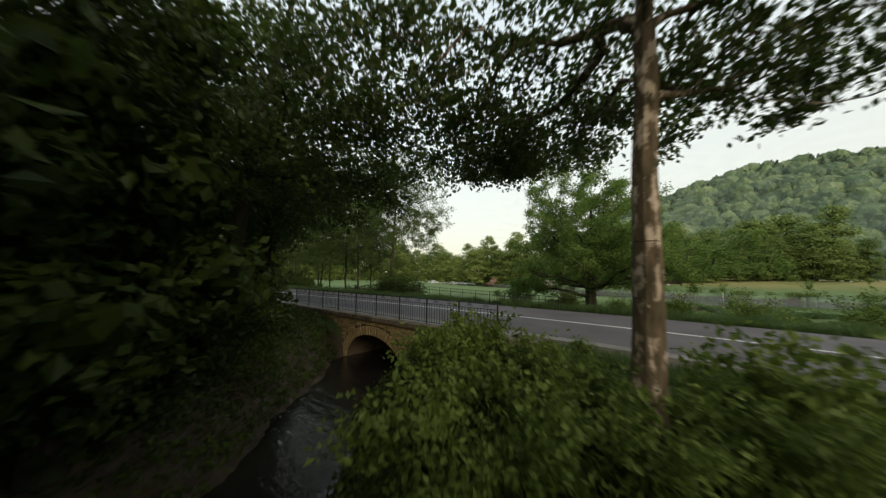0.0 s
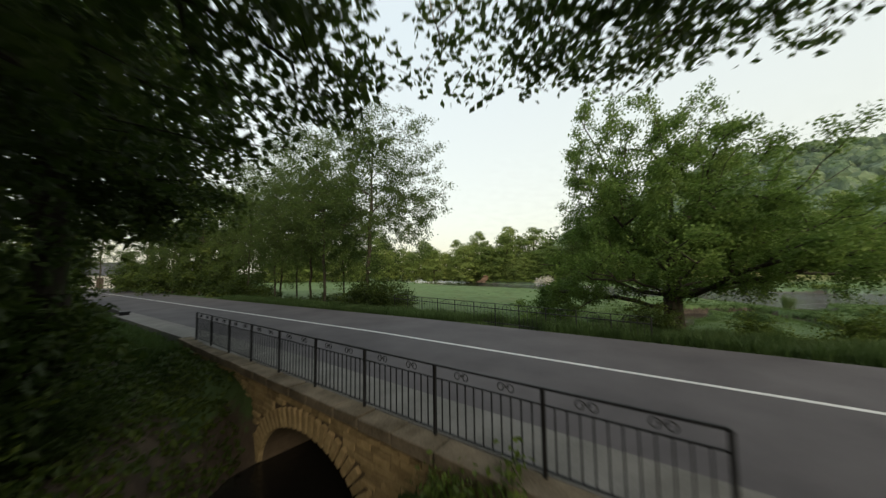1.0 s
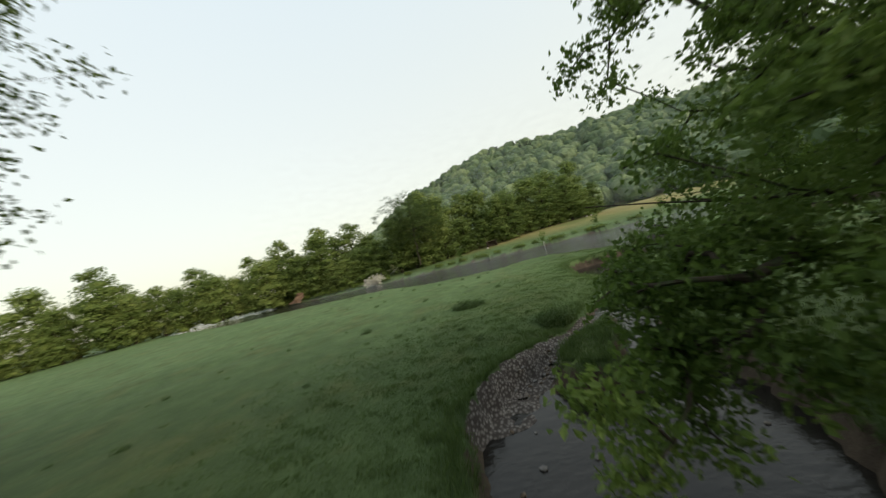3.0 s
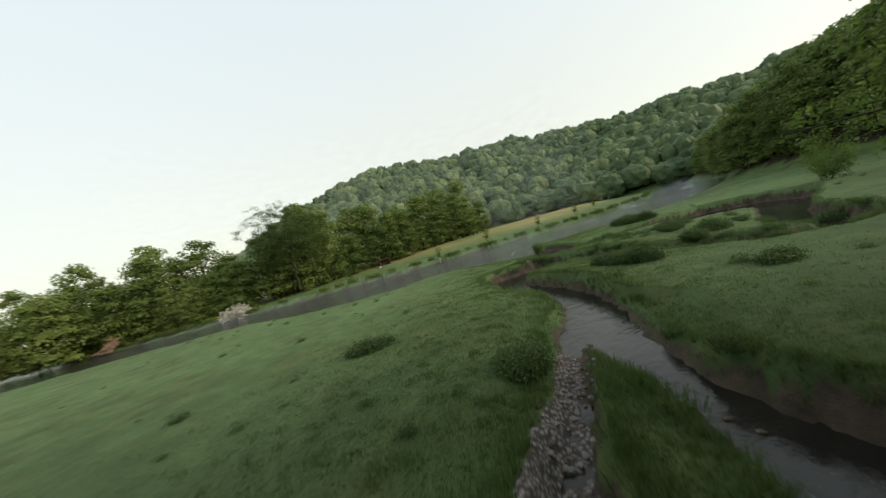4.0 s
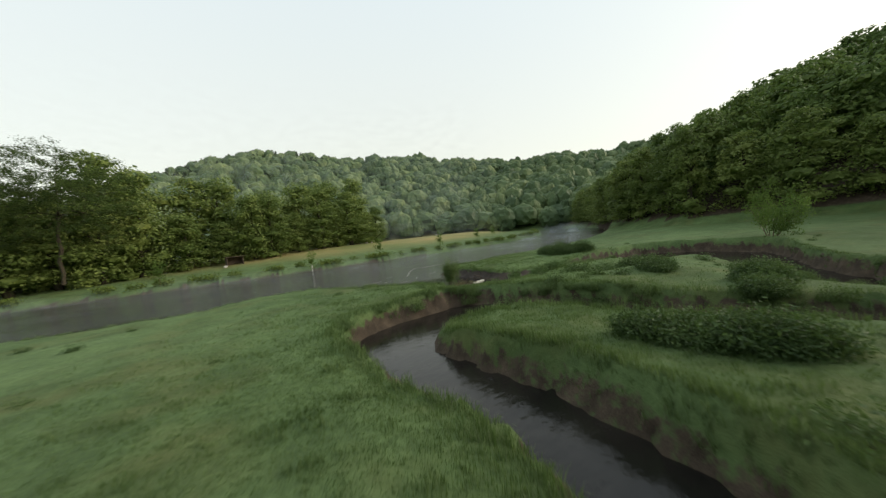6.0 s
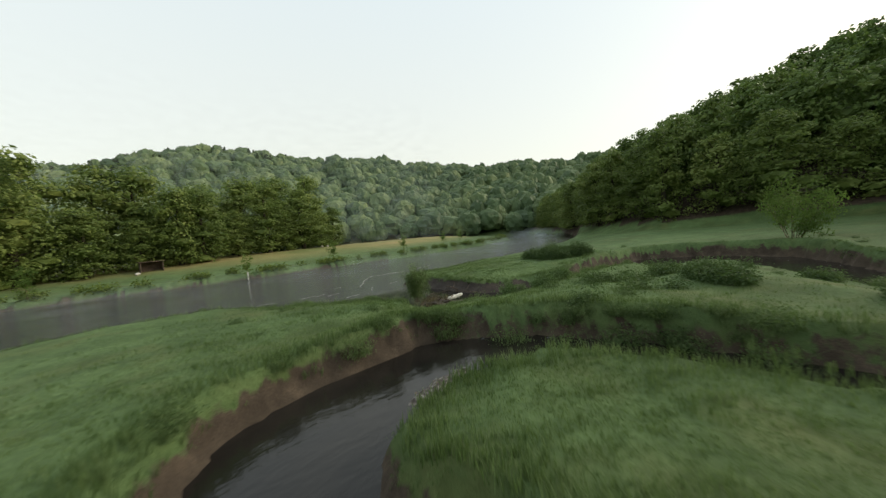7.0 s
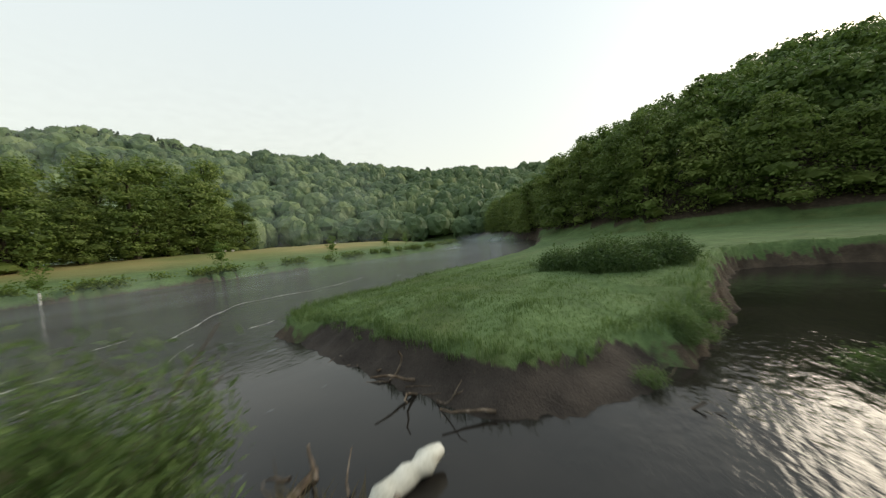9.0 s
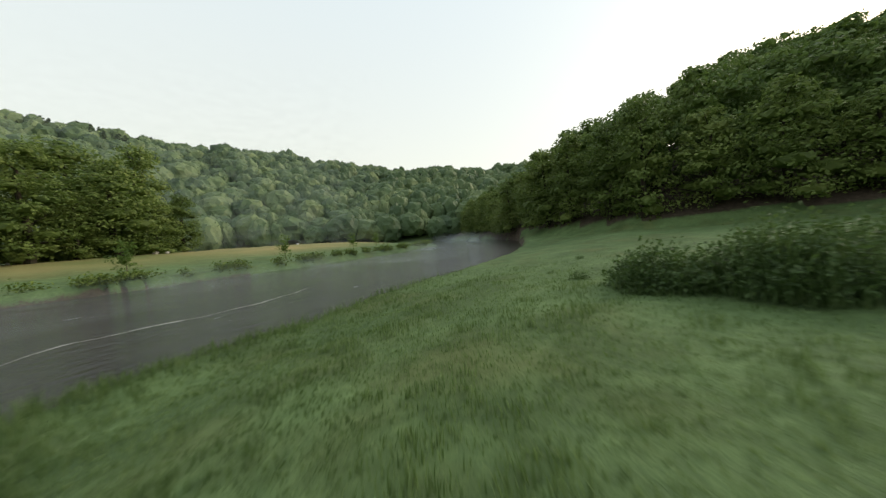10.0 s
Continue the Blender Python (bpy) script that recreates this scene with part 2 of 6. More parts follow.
def bm_mesh(name, bm, material, smooth=False):
    me = bpy.data.meshes.new(name)
    bm.to_mesh(me)
    bm.free()
    me.materials.append(material)
    if smooth:
        me.polygons.foreach_set("use_smooth", [True] * len(me.polygons))
    return me


def box_mesh(name, size, material, bevel=0.0, centre=(0, 0, 0)):
    bm = bmesh.new()
    bmesh.ops.create_cube(bm, size=1.0, matrix=Matrix.Translation(centre) @ Matrix.Diagonal((*size, 1)))
    if bevel:
        bmesh.ops.bevel(bm, geom=bm.edges[:], offset=bevel, segments=1, affect="EDGES")
    return bm_mesh(name, bm, material)


def unit(v):
    return v / np.maximum(np.linalg.norm(v, axis=-1, keepdims=True), 1e-9)


def leaf_quads(rng, centres, size, up=0.5, spread=0.35, aspect=0.62):
    """Rhombic leaves round the given centres."""
    n = len(centres)
    normal = unit(rng.normal(size=(n, 3)) + (0, 0, up))
    a = unit(np.cross(normal, rng.normal(size=(n, 3))))
    b = np.cross(normal, a)
    s = size * (1 + spread * rng.uniform(-1, 1, (n, 1)))
    fold = normal * s * 0.12
    v = np.stack([centres - a * s * 0.5, centres + b * s * 0.5 * aspect + fold, centres + a * s * 0.5, centres - b * s * 0.5 * aspect + fold], 1)
    return v.reshape(-1, 3), np.arange(4 * n).reshape(-1, 4)


def join(chunks):
    """Joins (verts, faces) pairs with faces of one kind each."""
    verts, faces, at = [], [], 0
    for v, f in chunks:
        verts.append(v)
        faces.append(np.asarray(f) + at)
        at += len(v)
    kinds = {}
    for f in faces:
        kinds.setdefault(f.shape[1], []).append(f)
    return np.concatenate(verts), [np.concatenate(f) for f in kinds.values()]


def tubes(segs, thin=0.03):
    """Frustums along branch segments (p, q, r, s)."""
    chunks = []
    for thick in (True, False):
        some = [s for s in segs if (max(s[2], s[3]) > thin) == thick]
        if not some:
            continue
        k = 8 if thick else 4
        p, q = np.array([s[0] for s in some]), np.array([s[1] for s in some])
        r, t = np.array([s[2] for s in some]), np.array([s[3] for s in some])
        d = unit(q - p)
        a = unit(np.cross(d, np.where(np.abs(d[:, 2:3]) > 0.9, [[1.0, 0, 0]], [[0, 0, 1.0]])))
        b = np.cross(d, a)
        ang = np.arange(k) * 2 * np.pi / k
        ring = a[:, None] * np.cos(ang)[None, :, None] + b[:, None] * np.sin(ang)[None, :, None]
        v = np.concatenate([p[:, None] + ring * r[:, None, None], q[:, None] + ring * t[:, None, None]], 1)
        i = np.arange(k)
        f = np.stack([i, (i + 1) % k, (i + 1) % k + k, i + k], 1)
        faces = (f[None] + (np.arange(len(some)) * 2 * k)[:, None, None]).reshape(-1, 4)
        chunks.append((v.reshape(-1, 3), faces))
    return join(chunks)


def grow(rng, p, d, length, r, level, last, segs, tips, wobble=0.22, lift=0.08, kids=2.0, ratio=0.62, angle=(35, 70), bare=0.25):
    """Grows one branch with its side branches."""
    steps = 5 if level < 2 else 4
    step, r0 = length / steps, r
    for i in range(steps):
        d = unit(d + rng.normal(size=3) * wobble + np.array([0, 0, lift]))
        q = p + d * step
        s = max(r0 * (1 - (i + 1) / steps * 0.82), 0.004)
        segs.append((p, q, r, s))
        p, r = q, s
        if level >= last - 1 and i >= 1:
            tips.append(q)
        if level < last and (i + 1) / steps > bare:
            for _ in range(rng.poisson(kids)):
                side = unit(np.cross(d, rng.normal(size=3)))
                ang = radians(rng.uniform(*angle))
                grow(rng, p, d * math.cos(ang) + side * math.sin(ang), length * ratio * rng.uniform(0.7, 1.15), min(r, r0 * 0.6) * 0.66, level + 1, last, segs, tips, wobble, lift, kids, ratio, angle, 0.15)


def branching(rng, bole, limbs, targets, tip=0.007, power=0.5, balance=0.3, cap=0.5):
    """Boughs and twigs that reach every target from a bole and its limbs (lists of points); returns segments and twig ends."""
    room = len(bole) + sum(len(b) for b in limbs) + len(targets) * 9
    pos, up, far = np.zeros((room, 3)), np.full(room, -1), np.zeros(room)
    n = 0

    def add(p, parent):
        nonlocal n
        pos[n], up[n] = p, parent
        far[n] = 0 if parent < 0 else far[parent] + np.linalg.norm(pos[n] - pos[parent])
        n += 1
        return n - 1

    last = -1
    for p in bole:
        last = add(p, last)
    for b in limbs:
        last = int(np.argmin(np.linalg.norm(pos[:len(bole)] - b[0], axis=1)))
        for p in b[1:]:
            last = add(p, last)
    ends, root = [], pos[len(bole) - 1].copy()
    order = np.argsort(np.linalg.norm(targets - root, axis=1) * rng.uniform(0.8, 1.2, len(targets)))
    for t in targets[order]:
        gap = np.linalg.norm(pos[:n] - t, axis=1)
        k = int(np.argmin(gap + balance * far[:n] + np.where(np.arange(n) < len(bole) * 0.4, 9.0, 0.0)))
        steps = int(np.clip(gap[k] / 0.45, 2, 8))
        a, last, bow = pos[k].copy(), k, rng.normal(size=3) * 0.1 * gap[k] + (0, 0, 0.06 * gap[k])
        for i in range(1, steps + 1):
            u = i / steps
            last = add(a + (t - a) * u + bow * math.sin(math.pi * u) + rng.normal(size=3) * 0.03 * (i < steps), last)
            if u > 0.45:
                ends.append(pos[last].copy())
    load = np.zeros(n)
    leafless = np.ones(n, bool)
    leafless[up[:n][up[:n] >= 0]] = False
    load[leafless] = 1
    for k in range(n - 1, 0, -1):
        load[up[k]] += load[k]
    rad = np.minimum(tip * load ** power, cap)
    segs = [(pos[up[k]], pos[k], min(rad[up[k]], rad[k] * 1.5), rad[k]) for k in range(1, n)]
    return segs, np.array(ends)


def dome(rng, count, centre, half, hollow=0.4, gaps=0.35, scale=2.6):
    """Places for twigs in a rounded crown: denser towards its skin, with gaps."""
    out = np.zeros((0, 3))
    ph, kk = rng.uniform(0, 6.3, (5,)), rng.normal(size=(5, 3))
    while len(out) < count:
        d = unit(rng.normal(size=(count * 2, 3)))
        rough = 1 + 0.13 * np.sin(d @ (kk[:3].T * 3.1) + ph[:3]).sum(1) / 1.5
        p = d * (rng.uniform(hollow ** 2, 1, (len(d), 1)) ** 0.5) * rough[:, None] * np.array(half)
        g = np.sin(p @ unit(kk).T * 6.28 / scale + ph).sum(1)
        out = np.concatenate([out, (p + centre)[g > -2.2 + 3.0 * gaps]])
    return out[:count]


def curve(points, steps=6):
    """A smooth chain through three points."""
    a, b, c = (np.array(p, float) for p in points)
    u = np.linspace(0, 1, steps)[:, None]
    return list(a * (1 - u) ** 2 + 2 * b * u * (1 - u) + c * u * u)


CAMERA_LANE = [(2.9, -2.2, 2.1), (-10.2, 14.4, 2.8), (-11.9, 22.5, 3.2), (-10.9, 26.5, 3.4), (-8.0, 31.5, 3.0)]   # the camera's way, kept free of leaves and boughs


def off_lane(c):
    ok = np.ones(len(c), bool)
    for (p, q), wide in zip(zip(CAMERA_LANE, CAMERA_LANE[1:]), (1.9, 2.4, 3.0, 3.0)):
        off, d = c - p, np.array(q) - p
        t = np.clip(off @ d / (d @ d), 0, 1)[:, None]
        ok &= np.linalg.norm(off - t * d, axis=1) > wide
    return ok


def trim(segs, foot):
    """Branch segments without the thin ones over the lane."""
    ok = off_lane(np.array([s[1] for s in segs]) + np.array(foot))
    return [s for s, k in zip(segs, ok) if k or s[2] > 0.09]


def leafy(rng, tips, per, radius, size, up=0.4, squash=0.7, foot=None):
    """Leaves scattered round twig tips; those on the camera's way are left out."""
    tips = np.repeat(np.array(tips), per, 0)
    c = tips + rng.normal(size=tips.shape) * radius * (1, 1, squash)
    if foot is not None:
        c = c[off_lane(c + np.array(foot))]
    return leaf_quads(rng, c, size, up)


def crown_cards(rng, lobes, per, size, core=1, flat=0.85):
    """A crown of lumpy lobes (x, y, z, r): leaf clumps over their outer skin and a dark inside that closes the view."""
    lobes = np.asarray(lobes)
    chunks = []
    own = np.repeat(np.arange(len(lobes)), per)
    d = unit(rng.normal(size=(len(own), 3)) + (0, 0, 0.25))
    c = lobes[own, :3] + d * (lobes[own, 3:] * rng.uniform(0.62, 1.24, (len(own), 1))) * (1, 1, flat)
    n = unit(d * 1.15 + rng.normal(size=d.shape) * 0.55 + (0, 0, 0.3))
    a = unit(np.cross(n, rng.normal(size=d.shape)))
    b = np.cross(n, a)
    s = size * rng.uniform(0.6, 1.4, (len(own), 1))
    v = np.stack([c - a * s * 0.6, c + b * s * 0.42 - n * s * 0.15, c + a * s * 0.6, c - b * s * 0.42 - n * s * 0.15], 1)
    chunks.append((v.reshape(-1, 3), np.arange(4 * len(own)).reshape(-1, 4)))
    if core:
        for lobe in lobes[::-core]:
            j = 1 + 0.12 * rng.normal(size=(len(ICO_V), 1))
            chunks.append((lobe[:3] + ICO_V * j * lobe[3] * (0.6, 0.6, 0.58 * flat), ICO_F))
    return join(chunks)




def crown_lobes(rng, height, width, count, low=0.25):
    """Lobes that make up a broad, domed crown of that height and width over its foot."""
    out, half = [], width * 0.5
    for i in range(count):
        u = (i + rng.uniform(0.1, 0.9)) / count
        wide = half * math.sqrt(max(0.04, 1 - (max(0.0, u - 0.25) / 0.8) ** 2)) * (0.82 + 0.18 * min(1, u * 4))
        size = half * rng.uniform(0.3, 0.56) * (0.75 + 0.25 * (1 - u))
        ang, rad = i * 2.4 + rng.uniform(-0.5, 0.5), max(0.0, wide - size) * math.sqrt(rng.uniform(0.3, 1.0))
        out.append((rad * math.cos(ang), rad * math.sin(ang), height * (low + (1 - low) * u) - size * 0.6, size))
    out.append((0, 0, height * (low + 0.35 * (1 - low)), half * 0.55))
    return out

_ico = bmesh.new()
bmesh.ops.create_icosphere(_ico, subdivisions=1, radius=1.0)
ICO_V = np.array([v.co[:] for v in _ico.verts])
ICO_F = np.array([[v.index for v in f.verts] for f in _ico.faces])
_ico.free()


# ---------------------------------------------------------------- the lie of the land
WATER_Z, MEADOW_Z = -2.1, -1.3
# the stream from the bridge to its sharp bend: one bank down, the other back
BANK_LEFT = [(-11.9, 18.4), (-11.9, 21.5), (-12.1, 24.3), (-11.2, 26.0), (-9.95, 27.45), (-8.8, 28.7), (-7.9, 29.7), (-7.1, 30.7), (-6.2, 32.3), (-4.9, 33.5), (-3.9, 34.7), (-3.4, 36.3), (-3.1, 38.1),
             (-3.5, 40.1), (-3.7, 42.4), (-3.4, 43.6), (-2.75, 44.45), (-1.5, 45.0), (0.0, 45.05), (1.5, 44.95), (2.4, 44.3)]
BANK_RIGHT = [(-6.9, 18.4), (-6.8, 21.5), (-5.8, 23.5), (-5.7, 25.5), (-5.8, 26.8), (-5.5, 28.3), (-4.0, 31.1), (-2.9, 32.6), (-2.4, 33.7), (-1.8, 35.2), (-1.4, 37.6), (-1.6, 40.5),
              (-1.65, 41.3), (-1.3, 41.9), (-0.6, 42.3), (0.4, 42.45), (1.3, 42.15), (2.0, 41.6)]
ISLAND = [(-8.2, 25.2), (-7.6, 26.6), (-7.0, 28.0), (-6.2, 30.0), (-5.9, 31.4), (-6.5, 30.7), (-7.4, 29.6), (-8.3, 28.4), (-9.2, 27.3), (-9.8, 26.3), (-9.2, 25.4)]
MEANDER = [(1.6, 44.0), (2.5, 43.3), (3.6, 41.6), (4.05, 39.9), (4.2, 38.3), (4.25, 36.6), (4.4, 34.9), (5.1, 33.0), (6.6, 31.4), (8.7, 31.0), (10.4, 32.5), (11.8, 34.2), (14.0, 35.9), (17.4, 37.4), (20.2, 38.6), (21.1, 41.0), (20.0, 43.2), (16.8, 43.9), (13.3, 44.5), (10.5, 45.3), (8.6, 45.9), (7.0, 47.2)]
POOL = [(2.6, 51.6), (3.5, 50.4), (4.4, 49.1), (4.4, 48.2), (4.7, 47.4), (5.5, 47.0), (6.1, 46.7), (6.9, 46.2), (7.4, 45.4), (9.5, 45.1), (10.3, 46.2), (9.5, 46.65), (8.5, 47.2), (7.95, 47.8), (7.85, 48.85), (7.95, 49.95), (8.05, 51.2), (8.3, 53.0), (8.6, 54.5), (9.0, 56.0), (9.0, 58.0), (6.0, 61.0), (0.0, 61.0), (0.0, 54.6), (1.4, 53.2)]
RIVER_NEAR = [(-190, 175), (-140, 130), (-88, 92), (-55, 73), (-39, 70.5), (-24, 65), (-17.5, 57.6), (-12, 55.2), (-8, 54.6), (-3, 54.9), (-1.2, 54.8), (0.6, 53.8), (2.0, 54.0), (8.6, 54.9), (9.5, 55.8), (12.7, 56.3), (18, 57.0), (25, 57.4), (36, 59.2), (46, 61.5), (67, 68.5), (95, 84), (130, 114), (150, 132)]
RIVER_FAR = [(-200, 215), (-140, 168), (-100, 132), (-60, 104), (-34, 93.5), (-18, 88.6), (-1, 84.5), (10, 83), (30, 82), (50, 84), (75, 94), (108, 119), (132, 142)]
BROOK = [(-9.5, 15.0), (-9.5, 7.0), (-8.0, 5.2), (-6.4, 3.2), (-4.6, 1.8), (-3.4, 0.2), (-2.6, -4.0), (-2.4, -30.0)]
WOOD_EDGE = [(47, -260), (46, 25), (48, 50), (55, 60), (70, 73.5), (97, 89), (132, 119), (152, 136), (262, 219), (900, 700), (2500, 700), (2500, -260)]


def inside(x, y, poly):
    hit = np.zeros(x.shape, bool)
    for (x0, y0), (x1, y1) in zip(poly, poly[1:] + poly[:1]):
        if y0 != y1:
            hit ^= ((y0 > y) != (y1 > y)) & (x < (x1 - x0) * (y - y0) / (y1 - y0) + x0)
    return hit


def line_far(x, y, pts):
    """The distance to a chain of points."""
    far = np.full(x.shape, 1e9)
    for (x0, y0), (x1, y1) in zip(pts, pts[1:]):
        dx, dy = x1 - x0, y1 - y0
        t = np.clip(((x - x0) * dx + (y - y0) * dy) / (dx * dx + dy * dy), 0, 1)
        far = np.minimum(far, np.hypot(x - x0 - t * dx, y - y0 - t * dy))
    return far


def poly_far(x, y, poly):
    d = line_far(x, y, poly + poly[:1])
    return np.where(inside(x, y, poly), -d, d)


def ease(v, a, b):
    t = np.clip((v - a) / (b - a), 0, 1)
    return t * t * (3 - 2 * t)


def waves(x, y, scale, seed=0):
    """A cheap smooth relief between about -1 and 1."""
    r = np.random.default_rng(seed)
    out = np.zeros(np.shape(x))
    for _ in range(7):
        a, k, ph = r.uniform(0, 2 * np.pi), r.uniform(0.6, 1.9) / scale, r.uniform(0, 6.3)
        out = out + np.sin((x * np.cos(a) + y * np.sin(a)) * k * 6.28 + ph)
    return out / 3.6


def water_far(x, y):
    """The distance to the nearest water's edge, below nought on the water."""
    d = poly_far(x, y, BANK_LEFT + BANK_RIGHT[::-1])
    d = np.minimum(d, line_far(x, y, MEANDER) - 0.95 - 0.15 * ease(y, 41, 43) - 0.6 * ease(x, 12, 20))
    d = np.minimum(d, poly_far(x, y, POOL))
    d = np.minimum(d, poly_far(x, y, RIVER_NEAR + RIVER_FAR[::-1]))
    d = np.minimum(d, line_far(x, y, BROOK) - 1.25 - 1.0 * ease(y, 5.0, 7.4))
    return np.maximum(d, -poly_far(x, y, ISLAND))


def road_bend(x):
    """How far the road swings towards the brook's side as it leaves the bridge either way."""
    u, v = np.maximum(0, x + 2.0), np.maximum(0, -x - 13.0)
    return -0.0085 * np.minimum(u, 12.0) ** 2 - 0.204 * np.maximum(0, u - 12.0) - 0.047 * v - 0.0004 * np.maximum(0, v - 42.0) ** 2


def land(x, y):
    """The dry land's height and what covers it: earth, gravel, ripe field."""
    z = MEADOW_Z + 0.07 * waves(x, y, 9, 1) + 0.03 * waves(x, y, 2.2, 2)
    # the road on its bank
    flat, y = y, y - road_bend(x) * (y < 40)
    foot = 21.0 + 3.5 * ease(x, -7, -2)
    z = z + (-0.28 + 0.36 * ease(y, 15.4, 16.2) - z) * (1 - ease(y, 17.3, foot)) * ease(y, 6.0, 7.0)
    near = -0.45 + 0.12 * waves(x, y, 4, 3) - 0.35 * ease(-y, -6.5, 2.0)
    z = np.where(y < 7.0, near + (z - near) * ease(y, 5.5, 7.0), z)
    z = z + 2.6 * ease(-x, 14.0, 34.0) * (y < 7.0) * ease(7.0 - y, 0.5, 9.0) + 4.0 * ease(-y, 6.0, 40.0)
    y = flat
    # the land falls gently to the pool where the waters meet
    dip = 1 - ease(np.hypot((x - 5.8) / 4.4, (y - 46.6) / 2.8), 0.35, 1.1)
    z = z - 0.5 * ease(y, 50.5, 59.5) * ease(x, 7.6, 9.5) * (1 - ease(x, 44, 60)) * (y < 70)
    z = z + (-1.6 + 0.04 * waves(x, y, 1.1, 4) - z) * dip
    # the inner side of the sharp bend lies low
    inner = np.maximum(ease(x, -0.6, 1.6), ease(y, 40.2, 41.8)) * (x < 3.0) * ease(x, -2.4, -1.4) * ease(y, 35.5, 38.0) * (y < 43.6)
    z = z - 0.3 * inner
    # the far bank's field, rising to the wood
    beyond = line_far(x, y, RIVER_FAR) * np.where(inside(x, y, RIVER_FAR + [(132, 900), (-200, 900)]), 1, 0)
    z = z + 2.6 * ease(beyond, 2.0, 34.0)
    # the near hillside
    d = -poly_far(x, y, WOOD_EDGE)
    slope = np.where(d > 0, 53 * (1 - np.exp(-d / 105.0)), 0)
    z = z + 0.1 * ease(d, -14, 0)
    # the long hill across the valley
    az, r = np.degrees(np.arctan2(x, y - 40)), np.hypot(x, y - 40)
    top = np.interp(az, [-60, -26, -14, -9, 0, 5, 20, 23, 25, 33, 44, 55, 66, 80, 100], [0, 0, 36, 52, 66, 74, 74, 67, 73, 68, 60, 52, 48, 48, 30])
    top = top * (1 + 0.05 * waves(x, y, 90, 5))
    z = z + np.maximum(top * np.clip((r - 172) / 140, 0, 1.12) * ease(az, -75, -60), slope)
    return z, beyond, d


SILT = []          # how muddy the last places asked for are


def terrain(x, y):
    z, beyond, hill = land(x, y)
    w = water_far(x, y)
    shelve = ease(x, -1.8, 0.8) * (x < 7.0) * ease(y, 45.8, 47.2) * (y < 56.0)
    z = z - 0.3 * (1 - ease(w, 0.2, 2.6)) * shelve
    z = z - 0.26 * (1 - ease(w, 0.5, 2.8)) * ease(x, 7.2, 7.8) * (1 - ease(x, 13.0, 17.0)) * ease(y, 45.2, 46.2) * (1 - ease(y, 54.0, 55.5))
    shelve = (x < -2.6) * ease(y, 27.0, 30.0) * (1 - ease(y, 40.0, 41.6)) * (x > -12)
    z = z - 0.42 * (1 - ease(w, 0.15, 2.2)) * shelve
    # the tongue inside the loop lies low at its outer end, the bank round it stands steep
    tongue = inside(x, y, MEANDER)
    z = z - 0.62 * tongue * (1 - ease(w, 0.3, 4.2)) * ease(x, 6.5, 10.0) * (1 - ease(y, 42.0, 43.2))
    outer = ~tongue & (x > 13.0) & (x < 26) & (y > 36) & (y < 48)
    z = z + 0.12 * outer * (1 - ease(w, 0.8, 4.0))
    rag = w + 0.10 * waves(x, y, 1.3, 7) + 0.05 * waves(x, y, 0.5, 8)
    steep = 0.3 + 0.1 * waves(x, y, 6, 9)
    # gentle shores: the brook by the trees, the gravel bar, the muddy point of the peninsula
    steep = np.where(y < 7.2, 1.9, steep)
    dip = 1 - ease(np.hypot((x - 5.8) / 4.4, (y - 46.4) / 2.6), 0.4, 1.1)
    steep = steep + 0.8 * dip
    bend = 1 - ease(line_far(x, y, [(-4.0, 41.0), (-3.1, 44.2), (0.0, 45.3), (2.0, 45.0)]), 0.4, 1.3)
    gravel = 1 - ease(poly_far(x, y, [(-12.2, 24.3), (-10.6, 24.9), (-10.0, 26.4), (-9.2, 27.6), (-8.0, 29.1), (-6.6, 31.0), (-7.0, 31.1), (-8.5, 29.2), (-10.2, 28.0), (-11.6, 26.9)]), -0.1, 0.25)
    gravel = np.maximum(gravel, 1 - ease(np.hypot((x - 0.6) / 1.2, (y - 42.8) / 0.45), 0.5, 1.3))
    mud = 1 - ease(poly_far(x, y, [(9.7, 46.1), (8.3, 46.9), (7.6, 47.6), (7.5, 48.9), (7.7, 51.2), (8.2, 54.0), (9.6, 54.0), (10.0, 49.4), (10.8, 46.8)]), -0.6, 0.3)
    isle = 1 - ease(poly_far(x, y, [(2.5, 52.3), (3.5, 50.3), (4.3, 50.9), (5.4, 52.0), (5.0, 53.7), (3.5, 54.0)]), -0.3, 0.5)
    rag = rag - 0.62 * mud * (w > -1.5)
    bed = WATER_Z - 0.28 * ease(-rag, 0.0, 0.8) - 0.3 * ease(-rag, 2, 9)
    bar = np.maximum(np.maximum(gravel, mud * 0.9), isle)
    bed = bed + (WATER_Z + 0.035 + 0.08 * waves(x, y, 0.7, 12) + 0.26 * mud * ease(w, 0.0, 0.75) - bed) * np.clip(bar, 0, 1) * (w < 1.0) * np.where(mud > gravel + isle, ease(w, -0.3, 0.1), 1.0)
    rise = ease(rag, -0.05, steep) ** 0.8
    out = np.where(rag < -0.05, bed, bed + (z - bed) * rise)
    worn = 0.55 + 0.45 * waves(x, y, 11, 14)
    cut = np.clip(1 - ease(rag, steep * (0.2 + 0.35 * worn), steep * (0.45 + 0.55 * worn)), 0, 1) * (w < 3)
    cut = cut * (0.78 + 0.22 * bend)
    earth = np.maximum(np.maximum(cut * (1 - 0.6 * mud), mud * (rag < 0.12)), isle * 0.62 * (rag < 0.3))
    earth = np.where(y > 70, earth * np.where(x < 25, 0.85, 0.25), earth)
    earth = earth * np.where(((x > 9.4) & (x < 24) & (y > 43.5) & (y < 48)) | ((x > 2.4) & (x < 13) & (y > 37) & (y < 45)) | ((x > -5.8) & (y > 27) & (y < 40) & (x < 0)), 0.8, 1.0)
